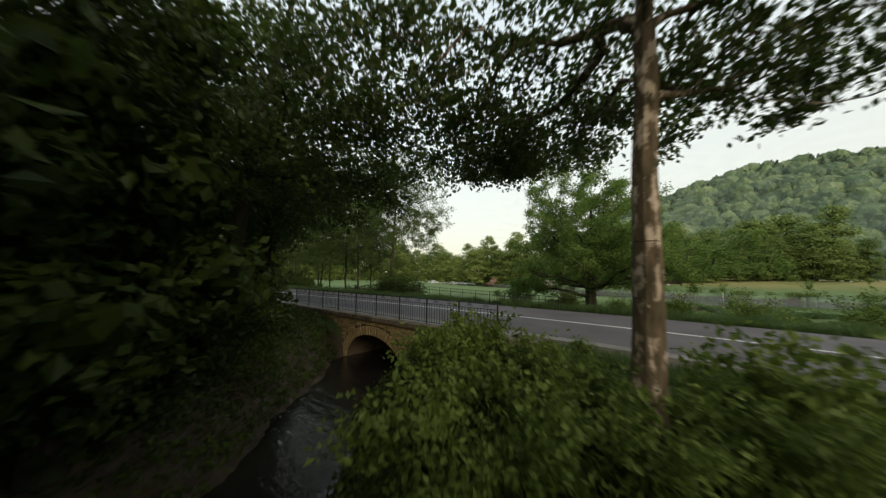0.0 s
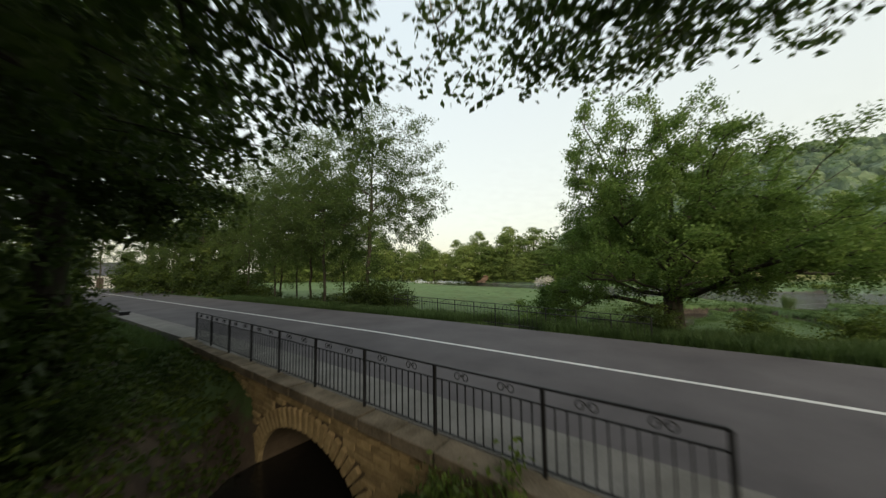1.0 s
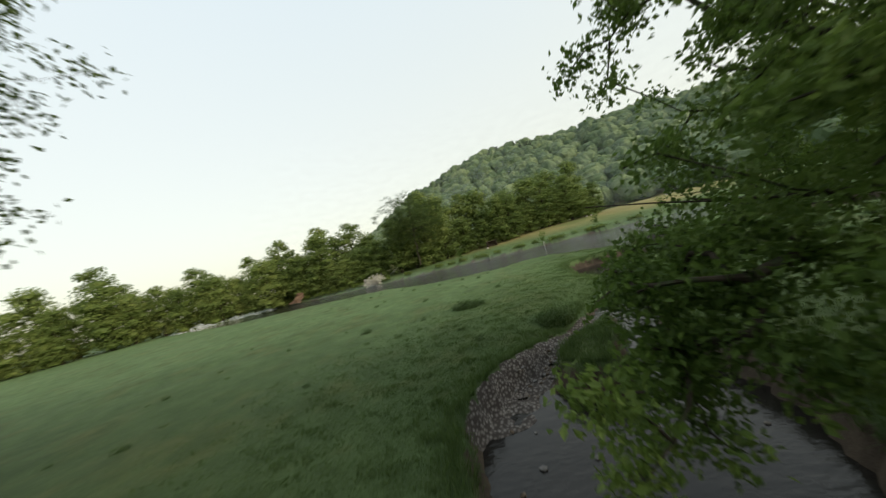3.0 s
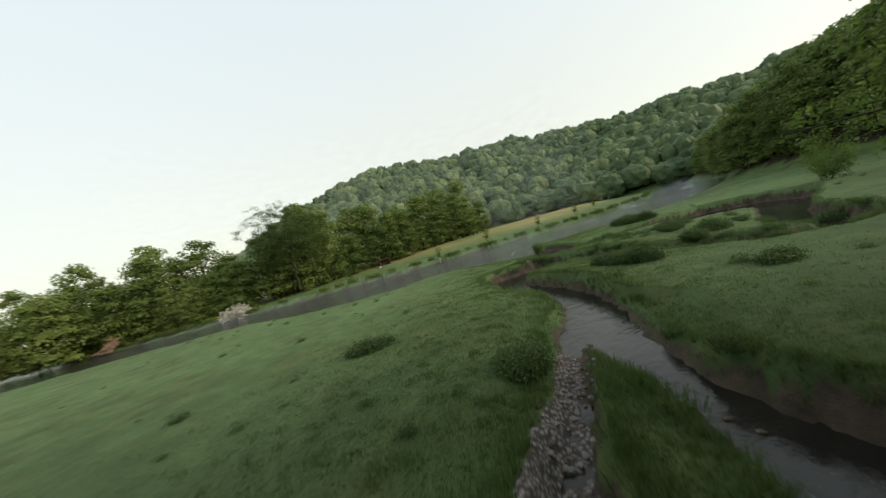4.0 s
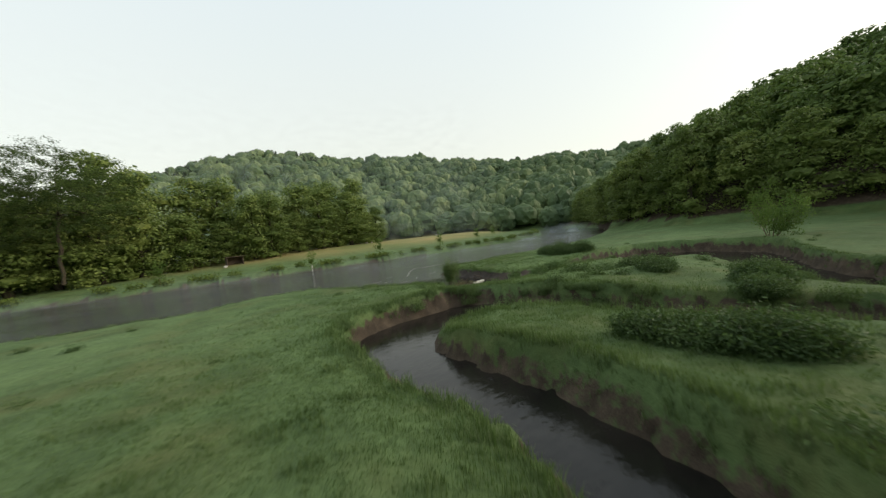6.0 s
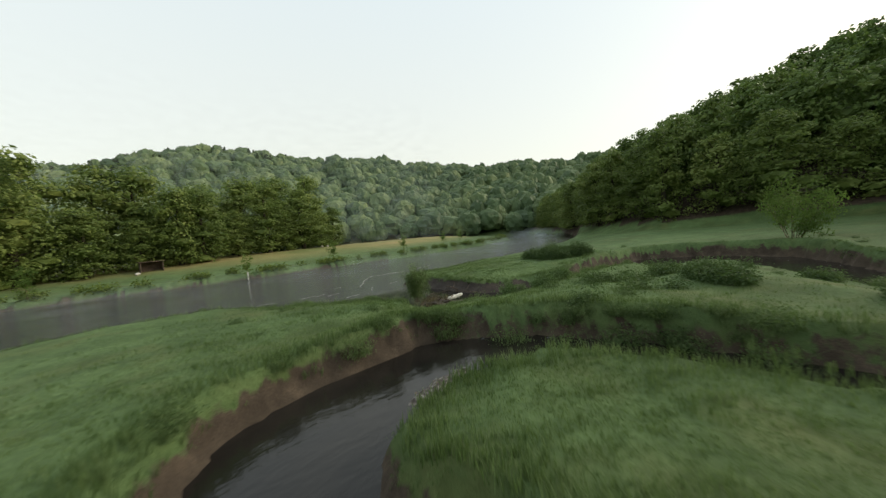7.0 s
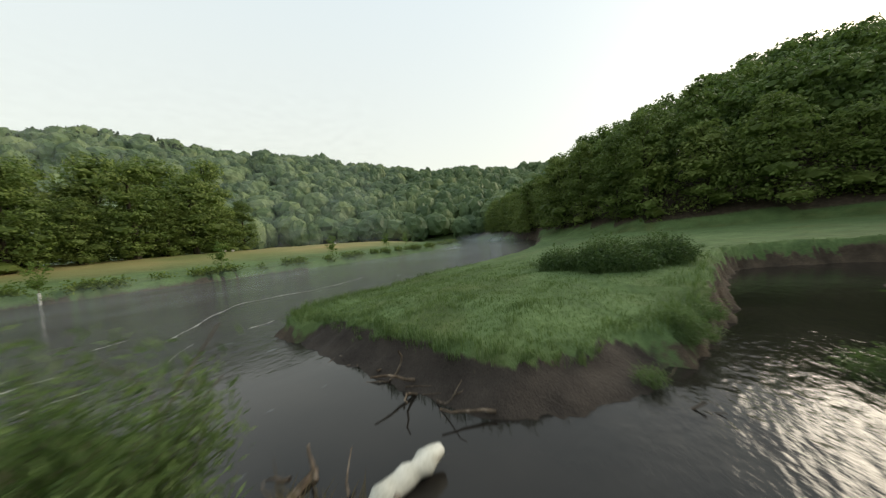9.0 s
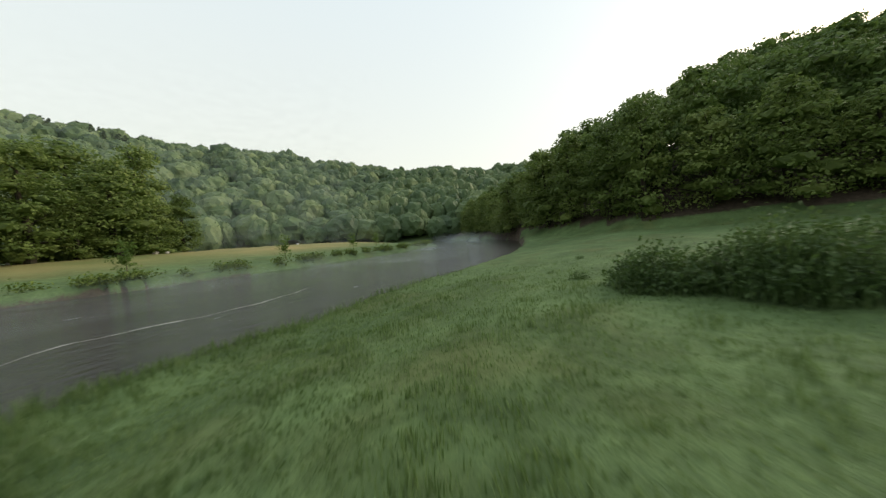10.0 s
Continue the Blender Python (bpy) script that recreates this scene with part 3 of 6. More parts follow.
    earth = np.where(outer, np.maximum(earth, cut * 1.15), earth)
    earth = np.where(hill > 2, 0.7, earth)
    earth = np.maximum(earth, 0.85 * ease(-y, -6.6, -5.6) * ease(-x, -1.0, 3.0))
    SILT[:] = [np.clip(np.maximum(mud, isle) * (rag < 0.16), 0, 1)]
    return out, np.clip(earth, 0, 1), np.clip(gravel * (rag < 0.35), 0, 1), ease(beyond, 10, 22) * (1 - ease(beyond, 75, 90)) * 0.9


def graded(marks):
    """Grid lines from (start, step) marks."""
    out = []
    for (a, s), (b, _) in zip(marks, marks[1:]):
        out += list(np.arange(a, b - s * 0.3, s))
    return np.array(out + [marks[-1][0]])


gx = graded([(-3000, 700), (-900, 150), (-300, 25), (-100, 5), (-40, 0.9), (-16, 0.19), (25, 0.8), (50, 2.5), (110, 8), (300, 30), (900, 300), (3000, 1)])
gy = graded([(-3000, 700), (-900, 150), (-200, 20), (-30, 1.2), (-6, 0.3), (17, 0.19), (62, 0.8), (92, 2.5), (140, 6), (380, 40), (900, 300), (3300, 1)])
GX, GY = np.meshgrid(gx, gy)
gz, earth, gravel, ripe = terrain(GX.ravel(), GY.ravel())
nx, ny = len(gx), len(gy)
cell = (np.arange(ny - 1)[:, None] * nx + np.arange(nx - 1)).ravel()
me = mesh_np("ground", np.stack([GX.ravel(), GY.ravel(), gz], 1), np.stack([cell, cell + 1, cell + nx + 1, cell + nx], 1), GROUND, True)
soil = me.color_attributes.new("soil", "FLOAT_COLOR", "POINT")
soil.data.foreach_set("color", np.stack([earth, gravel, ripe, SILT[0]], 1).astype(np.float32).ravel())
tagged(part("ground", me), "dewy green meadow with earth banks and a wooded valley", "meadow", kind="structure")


def height(x, y):
    return terrain(np.atleast_1d(np.asarray(x, float)), np.atleast_1d(np.asarray(y, float)))[0]


# river, stream and brook stand at one level
wx, wy = np.linspace(-210, 270, 60), np.linspace(-32, 240, 40)
WX, WY = np.meshgrid(wx, wy)
cell = (np.arange(39)[:, None] * 60 + np.arange(59)).ravel()
tagged(part("water", mesh_np("water", np.stack([WX.ravel(), WY.ravel(), np.full(WX.size, WATER_Z)], 1), np.stack([cell, cell + 1, cell + 61, cell + 60], 1), WATER)),
       "dark rippled river and winding stream reflecting pale sky", "river", kind="structure")


# ---------------------------------------------------------------- road and pavement
def road_y(x):
    """The road's middle line, bending away past the trees."""
    return 12.5 + road_bend(x)


def ribbon(name, xs, low, high, z, material, thick=0.0):
    """A strip along the road between two offsets from its middle, with a skirt down its sides."""
    mid = road_y(xs)
    fall = 0.028
    rows = [(low, z - thick), (low, z), (high, z), (high, z - thick)] if thick else [(low, z), (high, z)]
    v = np.concatenate([np.stack([xs, mid + o, np.full(len(xs), h + fall * (o + 3.75))], 1) for o, h in rows])
    i, n = np.arange(len(xs) - 1), len(xs)
    f = np.concatenate([np.stack([i + k * n, i + 1 + k * n, i + 1 + (k + 1) * n, i + (k + 1) * n], 1) for k in range(len(rows) - 1)])
    return mesh_np(name, v, f, material)


ROAD_X = graded([(-160, 6), (-60, 1.5), (30, 6), (150, 1)])
tagged(part("road", ribbon("road", ROAD_X, -3.75, 3.3, 0.0, ASPHALT, 0.4)), "grey worn asphalt country road with one white line", "road", kind="structure")
tagged(part("centre_line", ribbon("centre_line", ROAD_X, -0.065, 0.065, 0.006, LINE)), "white painted line along the middle of the road", "road marking", kind="structure")
tagged(part("pavement", ribbon("pavement", graded([(-32, 1), (-2.4, 1)]), -4.75, -3.755, 0.14, CONCRETE, 0.5)), "pale concrete footway with a low kerb beside the road", "pavement", kind="structure")
tagged(part("kerb", ribbon("kerb", graded([(-2.39, 0.9), (3.4, 1)]), -4.2, -3.755, 0.12, CONCRETE, 0.5)), "narrow concrete kerb strip past the end of the bridge", "kerb", kind="structure")

# ---------------------------------------------------------------- the stone bridge
ARCH_X, ARCH_W, ARCH_TOP, FACE_Y = -9.45, 2.15, -0.75, 7.5
SPRING = -2.2


def arch_z(x):
    """The underside of the arch."""
    u = np.clip((x - ARCH_X) / ARCH_W, -1, 1)
    return SPRING + (ARCH_TOP - SPRING) * np.sqrt(1 - u * u)


bridge = thing("bridge", "old stone arch road bridge of brown rubble courses", "bridge")
STONES = []
for i in range(5):
    t = i / 4
    a, b = (0.19 + 0.13 * t, 0.14 + 0.095 * t, 0.07 + 0.045 * t), (0.34 + 0.15 * t, 0.255 + 0.115 * t, 0.135 + 0.065 * t)
    STONES.append(plain("bridge_stone", a, b, 5.0, 0.9, 0.7, 40.0, 0.012, spec=0.15))
x = np.linspace(-19.5, -1.0, 75)
top = np.full(75, -0.12)
low = np.where(np.abs(x - ARCH_X) < ARCH_W, arch_z(x), -2.6)
n, i = 75, np.arange(74)
front = np.concatenate([np.stack([x, np.full(75, FACE_Y), low], 1), np.stack([x, np.full(75, FACE_Y), top], 1)])
vault_x = ARCH_X + ARCH_W * np.cos(np.linspace(np.pi, 0, 25))
vault = np.concatenate([np.stack([vault_x, np.full(25, FACE_Y), arch_z(vault_x)], 1), np.stack([vault_x, np.full(25, 17.6), arch_z(vault_x)], 1)])
j = np.arange(24)
v, f = join([(front, np.stack([i, i + 1, i + 1 + n, i + n], 1)), (vault, np.stack([j, j + 25, j + 26, j + 1], 1))])
part("wall", mesh_np("bridge_wall", v, f, MORTAR), bridge)
rng = np.random.default_rng(11)
SLAB = box_mesh("coping_stone", (1, 1, 1), COPING, 0.04)
x = -18.7
while x < -1.8:
    w = rng.uniform(0.7, 1.1)
    part("coping_stone", SLAB, bridge, at=pose(x + w / 2, FACE_Y + 0.02 + rng.normal() * 0.008, 0.015 + rng.normal() * 0.006, rng.normal() * 0.5, rng.normal() * 0.4, rng.normal() * 0.5) @ Matrix.Diagonal((w - 0.025, 0.42, 0.2, 1)))
    x += w
BRICK = [box_mesh("stone", (1, 1, 1), m, 0.06) for m in STONES]
# voussoirs fan round the arch
for a in np.linspace(8, 172, 31):
    u = math.cos(radians(a))
    px, pz = ARCH_X + (ARCH_W + 0.2) * u, SPRING + (ARCH_TOP - SPRING + 0.2) * math.sin(radians(a))
    part("voussoir", BRICK[int(rng.integers(2, 5))], bridge, at=pose(px, FACE_Y - 0.02, pz, 0, 90 - a, 0) @ Matrix.Diagonal((0.145, 0.12, 0.42, 1)))
# rubble courses
z = -2.5
while z < -0.18:
    h = rng.uniform(0.085, 0.15)
    x = -19.2
    while x < -1.4:
        w = rng.uniform(0.2, 0.52)
        u, s = (x + w / 2 - ARCH_X) / (ARCH_W + 0.5), (z + h / 2 - SPRING) / (ARCH_TOP - SPRING + 0.5)
        if u * u + max(s, 0) ** 2 > 1.0 and (x > -16 or z > -1.2):
            part("stone", BRICK[int(rng.integers(0, 5))], bridge, at=pose(x + w / 2, FACE_Y - 0.01 - rng.uniform(0, 0.03), z + h / 2, 0, rng.normal() * 1.2, rng.normal()) @ Matrix.Diagonal((w - 0.02, 0.1, h - 0.015, 1)))
        x += w
    z += h


# ---------------------------------------------------------------- ironwork
def scroll_mesh():
    """A pair of wrought scrolls leaning on each other."""
    chunks = []
    for sx in (-1, 1):
        ang = np.linspace(0, 2.3 * np.pi, 15)
        rad = np.linspace(0.062, 0.03, 15)
        p = np.stack([sx * (0.065 - rad * np.cos(ang)), 0 * ang, rad * np.sin(ang)], 1)
        chunks.append(tubes([(p[k], p[k + 1], 0.008, 0.008) for k in range(14)]))
    return mesh_np("scroll", *join([(v, f[0]) for v, f in chunks]), IRON)


rail = thing("bridge_railing", "black wrought iron railing with scrolls standing on the bridge coping", "railing")
POST = box_mesh("post", (0.05, 0.05, 1.02), IRON, 0.008, (0, 0, 0.51))
BAL = box_mesh("baluster", (0.016, 0.016, 0.74), IRON, 0.0, (0, 0, 0.45))
SCROLL = scroll_mesh()
RAIL_Y, BASE_Z, BAYS = 7.66, 0.12, 9
RAIL_X = np.linspace(-17.7, -2.8, BAYS + 1)
bay = RAIL_X[1] - RAIL_X[0]
for x in RAIL_X:
    part("post", POST, rail, at=pose(x, RAIL_Y, BASE_Z))
mid = (RAIL_X[0] + RAIL_X[-1]) / 2
part("top_rail", box_mesh("top_rail", (RAIL_X[-1] - RAIL_X[0], 0.045, 0.03), IRON, 0.006, (mid, RAIL_Y, BASE_Z + 1.02)), rail)
part("second_rail", box_mesh("second_rail", (RAIL_X[-1] - RAIL_X[0], 0.02, 0.02), IRON, 0, (mid, RAIL_Y, BASE_Z + 0.83)), rail)
part("bottom_rail", box_mesh("bottom_rail", (RAIL_X[-1] - RAIL_X[0], 0.03, 0.02), IRON, 0, (mid, RAIL_Y, BASE_Z + 0.09)), rail)
for x in RAIL_X[:-1]:
    for k in range(1, 12):
        part("baluster", BAL, rail, at=pose(x + bay * k / 12, RAIL_Y, BASE_Z))
    for k in (3.5, 8.5):
        part("scroll", SCROLL, rail, at=pose(x + bay * k / 12, RAIL_Y, BASE_Z + 0.92))


def hoop_mesh(half):
    """A round bow that stands on the second rail and touches the top one, its ends curled outwards."""
    a = np.linspace(0, np.pi, 13)
    bow = [(half * math.cos(t), 0, 0.86 + 0.15 * math.sin(t)) for t in a]
    curl = [(half + 0.03 - 0.03 * math.cos(t), 0, 0.8 - 0.03 * math.sin(t)) for t in np.linspace(0, 4.0, 6)]
    p = np.array([*curl[::-1], *bow, *[(-x, y, z) for x, y, z in curl]])
    v, f = tubes([(p[k], p[k + 1], 0.009, 0.009) for k in range(len(p) - 1)])
    return mesh_np("hoop", v, f, IRON)


def bar_mesh(tall):
    """An upright with a small ball on its top."""
    v, f = tubes([(np.array([0, 0, 0.0]), np.array([0, 0, tall]), 0.009, 0.009)])
    ball = ICO_V * 0.02 + (0, 0, tall + 0.012)
    return mesh_np("upright", *join([(v, f[0]), (ball, ICO_F)]), IRON)


fence = thing("meadow_fence", "black iron fence with hoops and ball tops in long grass", "fence")
FPOST = box_mesh("post", (0.04, 0.04, 1.35), IRON, 0.006, (0, 0, 0.36))
FENCE_A, FENCE_B, FENCE_Z, FBAYS = Vector((-17.6, 17.75, 0.08)), Vector((-4.0, 16.7, -0.16)), 0.0, 11
fdir = (FENCE_B - FENCE_A).normalized()
fturn, fbay = math.degrees(math.atan2(fdir.y, fdir.x)), (FENCE_B - FENCE_A).length / FBAYS
HOOP, BARS = hoop_mesh(fbay / 6 + 0.02), [bar_mesh(h) for h in (0.87, 0.87, 0.93, 0.87, 0.87)]
for k in range(FBAYS + 1):
    part("post", FPOST, fence, at=pose(*(FENCE_A + fdir * fbay * k), 0, 0, fturn))
fmid, frun = (FENCE_A + FENCE_B) / 2, fbay * FBAYS
for name, h, thick in (("top_rail", 1.03, 0.024), ("second_rail", 0.8, 0.034), ("bottom_rail", 0.14, 0.03)):
    part(name, box_mesh(name, (frun, thick, thick), IRON, 0.004), fence, at=pose(fmid.x, fmid.y, fmid.z + h, 0, -math.degrees(math.asin(fdir.z)), fturn))
for k in range(FBAYS):
    start = FENCE_A + fdir * fbay * k
    for i in range(5):
        part("upright", BARS[i], fence, at=pose(*(start + fdir * fbay * (i + 1) / 6), 0, 0, fturn))
    part("hoop", HOOP, fence, at=pose(*(start + fdir * fbay * 0.5), 0, 0, fturn))


# ---------------------------------------------------------------- woods on the hills
def wood_mesh(name, spots, rng, lobes, per, size, tall, wide, material, core):
    kinds, verts, at = {}, [], 0
    for x, y, z in spots:
        h, w = tall * rng.uniform(0.86, 1.12), wide * rng.uniform(0.8, 1.25)
        v, fs = crown_cards(rng, crown_lobes(rng, h, w, lobes, 0.25), per, size, core, 0.55)
        verts.append(v + (x, y, z - 0.3))
        for f in fs:
            kinds.setdefault(f.shape[1], []).append(f + at)
        at += len(v)
    return mesh_np(name, np.concatenate(verts), [np.concatenate(f) for f in kinds.values()], material)


_ico = bmesh.new()
bmesh.ops.create_icosphere(_ico, subdivisions=3, radius=1.0)
bmesh.ops.delete(_ico, geom=[v for v in _ico.verts if v.co.z < -0.75], context="VERTS")
_ico.verts.index_update()
DOME_V = np.array([v.co[:] for v in _ico.verts])
DOME_F = np.array([[v.index for v in f.verts] for f in _ico.faces])
_ico.free()


def canopy_mesh(name, spots, rng, tall, wide, material, knobs=20, cards=50, size=0.9):
    """Crowns of a wood seen from afar: a lumpy dome for each tree, leaf sprays standing out of it."""
    verts, tris, quads, at = [], [], [], 0
    for x, y, z in spots:
        h, w = tall * rng.uniform(0.7, 1.3), wide * rng.uniform(0.6, 1.45)
        c = unit(rng.normal(size=(knobs, 3)) + (0, 0, 0.35))
        near = (DOME_V @ c.T).max(1)
        r = 0.68 + 0.34 * np.sqrt(np.clip((near - 0.72) / 0.28, 0, 1)) + rng.normal(size=len(DOME_V)) * 0.06
        v = DOME_V * r[:, None] * (w * 0.5, w * 0.5, h * 0.5)
        foot = np.array([x, y, z + h * 0.42])
        verts.append(v + foot)
        tris.append(DOME_F + at)
        at += len(v)
        k = rng.integers(0, len(v), cards)
        q, f = leaf_quads(rng, v[k] * rng.uniform(0.98, 1.08, (cards, 1)) + foot, size, 0.4)
        verts.append(q)
        quads.append(f + at)
        at += len(q)
    return mesh_np(name, np.concatenate(verts), [np.concatenate(tris), np.concatenate(quads)], material)


def scatter(rng, box, step, keep):
    x0, x1, y0, y1 = box
    gx, gy = np.meshgrid(np.arange(x0, x1, step), np.arange(y0, y1, step))
    x, y = gx.ravel() + rng.uniform(-0.45, 0.45, gx.size) * step, gy.ravel() + rng.uniform(-0.45, 0.45, gx.size) * step
    ok = keep(x, y)
    x, y = x[ok], y[ok]
    return np.stack([x, y, land(x, y)[0]], 1)


def far_hill(x, y):
    az, r = np.degrees(np.arctan2(x, y - 40)), np.hypot(x, y - 40)
    return (r > 168) & (r < 345) & (az > -26) & (az < 80) & ((poly_far(x, y, WOOD_EDGE) > -90) | (r > 230)) & (line_far(x, y, RIVER_FAR) > 10)


rng = np.random.default_rng(21)
spots = scatter(rng, (-170, 330, 120, 390), 7.4, far_hill)
tagged(part("hillside_wood", canopy_mesh("hillside_wood", spots, rng, 13.0, 11.2, LEAF_HILL, 34, 150, 0.9)), "dense green broad-leaved wood covering the far hill", "woodland", kind="stuff")
for near_d, far_d, per, size in ((-32, -7, 84, 0.46), (-92, -32, 44, 0.62)):
    spots = scatter(rng, (44, 180, -30, 165), 6.0, lambda x, y: (poly_far(x, y, WOOD_EDGE) < far_d) & (poly_far(x, y, WOOD_EDGE) >= near_d))
    tagged(part("slope_wood", wood_mesh("slope_wood", spots, rng, 18, per, size, 12.6, 9.0, LEAF_WOOD, 2)), "dense dark green wood on the steep near slope", "woodland", kind="stuff")


def wood_tree(name, seed, tall, wide, lobes, per, size, leaf, bark_mat):
    """A woodland tree: trunk with some limbs, and a crown of leaf clumps."""
    r = np.random.default_rng(seed)
    ob = thing(name, "broad-leaved woodland tree in full green leaf", "tree", "trees at the wood's edge")
    segs = []
    p, rad = np.zeros(3), 0.03 * tall
    for k in range(5):
        q = p + np.array([r.normal() * 0.25, r.normal() * 0.25, tall * 0.15])
        segs.append((p, q, rad, rad * 0.8))
        for _ in range(2):
            d = unit(np.array([r.normal(), r.normal(), 0.7]))
            segs.append((q, q + d * wide * 0.33, rad * 0.4, rad * 0.1))
        p, rad = q, rad * 0.8
    part("trunk", mesh_np("trunk", *tubes(segs), bark_mat), ob)
    part("crown", mesh_np("crown", *crown_cards(r, crown_lobes(r, tall, wide, lobes, 0.12), per, size, 2, 0.6), leaf), ob)
    return ob


VARIANTS = [wood_tree("woodland_tree", 40 + k, 13.5 + 1.5 * (k % 3), 9.0 + 1.2 * (k % 2), 24, 170, 0.34, LEAF_GROVE, BARK_DARK) for k in range(4)]
rng = np.random.default_rng(31)


def put_tree(k, x, y, s):
    m = pose(x, y, float(land(np.array([x]), np.array([y]))[0][0]) - 0.1, 0, 0, rng.uniform(0, 360)) @ Matrix.Diagonal((s * rng.uniform(1.0, 1.35), s * rng.uniform(1.0, 1.35), s, 1))
    if PLACED[k]:
        copy = copy_thing(VARIANTS[k], m)
        copy.matrix_basis = m
    else:
        VARIANTS[k].matrix_basis, PLACED[k] = m, True


PLACED = [False] * 4
# the wood's edge across the river, three rows deep
for row, (back, size) in enumerate(((3, 0.85), (11, 1.15))):
    for x in np.arange(-150, 33 - 4 * row, 4.8):
        x = x + rng.uniform(-1.6, 1.6)
        front = np.interp(x, [-150, -120, -95, -62, -35, -4, 34], [60, 78, 96, 104, 97, 103, 114.5])
        put_tree(int(rng.integers(4)), x, front + back + rng.uniform(-1.5, 1.5), size * rng.uniform(0.62, 1.25) * (1.14 if x < -45 else 1.0))
# the near slope's edge
for d in np.arange(2.0, 175.0, 5.2):
    chain = [np.array(p, float) for p in ((47, -25), (46.5, 25), (48, 50), (55, 60), (70, 73.5), (97, 89), (132, 119))]
    left = d
    for a, b in zip(chain, chain[1:]):
        if left <= np.linalg.norm(b - a):
            break
        left -= np.linalg.norm(b - a)
    p = a + (b - a) * min(1, left / np.linalg.norm(b - a))
    put_tree(int(rng.integers(4)), p[0] + rng.uniform(2.5, 4.5), p[1] - rng.uniform(0, 2), rng.uniform(0.62, 0.85))


# ---------------------------------------------------------------- the oak by the fence
def oak_tree(x, y):
    r = np.random.default_rng(5)
    foot = np.array([x, y, float(height(x, y)[0]) - 0.15])
    bole = [np.array(p) for p in ((0, 0, -0.1), (0.02, 0, 0.35), (0, 0.04, 1.0), (-0.04, 0.0, 1.7), (-0.02, 0.05, 2.3), (0.05, 0.0, 3.2), (0.0, 0.1, 4.6), (0.15, 0.0, 6.2), (0.1, 0.1, 8.0))]
    limbs = []
    for a, low, reach, rise in ((185, 1.7, 5.6, 0.9), (160, 2.3, 5.6, 1.2), (205, 2.3, 5.8, 1.6), (240, 2.3, 4.6, 1.2), (280, 2.3, 4.4, 1.4), (320, 2.3, 4.6, 1.8), (350, 2.3, 5.4, 1.6), (20, 2.3, 6.4, 1.2), (60, 2.3, 5.6, 1.2), (110, 2.3, 5.4, 1.0),
                                (175, 3.2, 5.0, 4.0), (225, 3.2, 4.2, 4.6), (300, 3.2, 4.4, 4.6), (10, 3.2, 5.6, 4.2), (75, 3.2, 4.6, 4.6), (130, 3.2, 4.2, 5.0), (200, 4.6, 3.2, 6.0), (330, 4.6, 2.6, 4.4), (45, 4.6, 2.6, 4.4)):
        c, s_ = math.cos(radians(a)), math.sin(radians(a))
        bow = curve(((0, 0, low), (c * reach * 0.45, s_ * reach * 0.45, low + rise * 0.25 + 0.3), (c * reach, s_ * reach, low + rise)), 8)
        limbs.append([bow[0]] + [p + r.normal(size=3) * (0.14, 0.14, 0.1) for p in bow[1:]])
    t = np.concatenate([dome(r, 460, (-0.6, 0.2, 6.6), (5.0, 5.4, 5.6), 0.3, 0.8, 1.5), dome(r, 215, (0.5, 0, 4.0), (7.2, 5.8, 2.2), 0.5, 0.5, 2.0), dome(r, 130, (3.6, 0.3, 4.2), (6.4, 5.2, 2.0), 0.3, 0.5, 2.0), dome(r, 100, (0.9, -3.0, 5.6), (4.8, 2.8, 3.0), 0.2, 0.7, 1.6), dome(r, 85, (-4.9, -0.1, 1.7), (2.8, 1.8, 1.5), 0.2, 0.6, 1.6)])
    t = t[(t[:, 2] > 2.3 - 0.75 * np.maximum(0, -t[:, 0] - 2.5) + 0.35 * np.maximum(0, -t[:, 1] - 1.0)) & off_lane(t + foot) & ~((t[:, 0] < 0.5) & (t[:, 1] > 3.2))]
    segs, ends = branching(r, bole, limbs, t, 0.013, 0.53, 0.22, 0.5)
    segs = [(p, q, a * (1 + 0.5 * max(0, 0.4 - p[2])), b) for p, q, a, b in segs]
    ob = thing("oak_tree", "wide old oak with low spreading limbs and fresh green leaves", "tree", at=pose(*foot))
    part("trunk", mesh_np("oak_trunk", *tubes(segs), BARK_OAK), ob)
    part("crown", mesh_np("oak_crown", *leafy(r, ends, int(128000 / len(ends)), 0.17, 0.115, 0.3, 0.9, foot), LEAF_OAK), ob)


oak_tree(-3.45, 21.4)


# ---------------------------------------------------------------- slender alders along the road
def alder(seed, tall, lean, leaves, wide, twigs, name="alder_tree"):
    r = np.random.default_rng(seed)
    bole = [np.array([lean * tall * (k / 12) ** 1.2 + r.normal() * 0.05, r.normal() * 0.05, tall * 0.92 * k / 12 - 0.1]) for k in range(13)]
    mid = lean * tall * 0.5
    t = dome(r, twigs, (mid, 0, tall * 0.57), (wide, wide, tall * 0.43), 0.25, 0.5, 2.0)
    t[:, 2] -= 0.12 * np.hypot(t[:, 0] - mid, t[:, 1])
    segs, ends = branching(r, bole, [], t, 0.006, 0.5, 0.42, 0.012 * tall)
    ob = thing(name, "slender alder with thin airy foliage beside the road", "tree", "trees along the road")
    part("trunk", mesh_np("trunk", *tubes(segs), BARK_OAK), ob)
    part("crown", mesh_np("crown", *leafy(r, ends, max(3, int(leaves / len(ends))), 0.2, 0.125, 0.3), LEAF_ALDER), ob)
    return ob


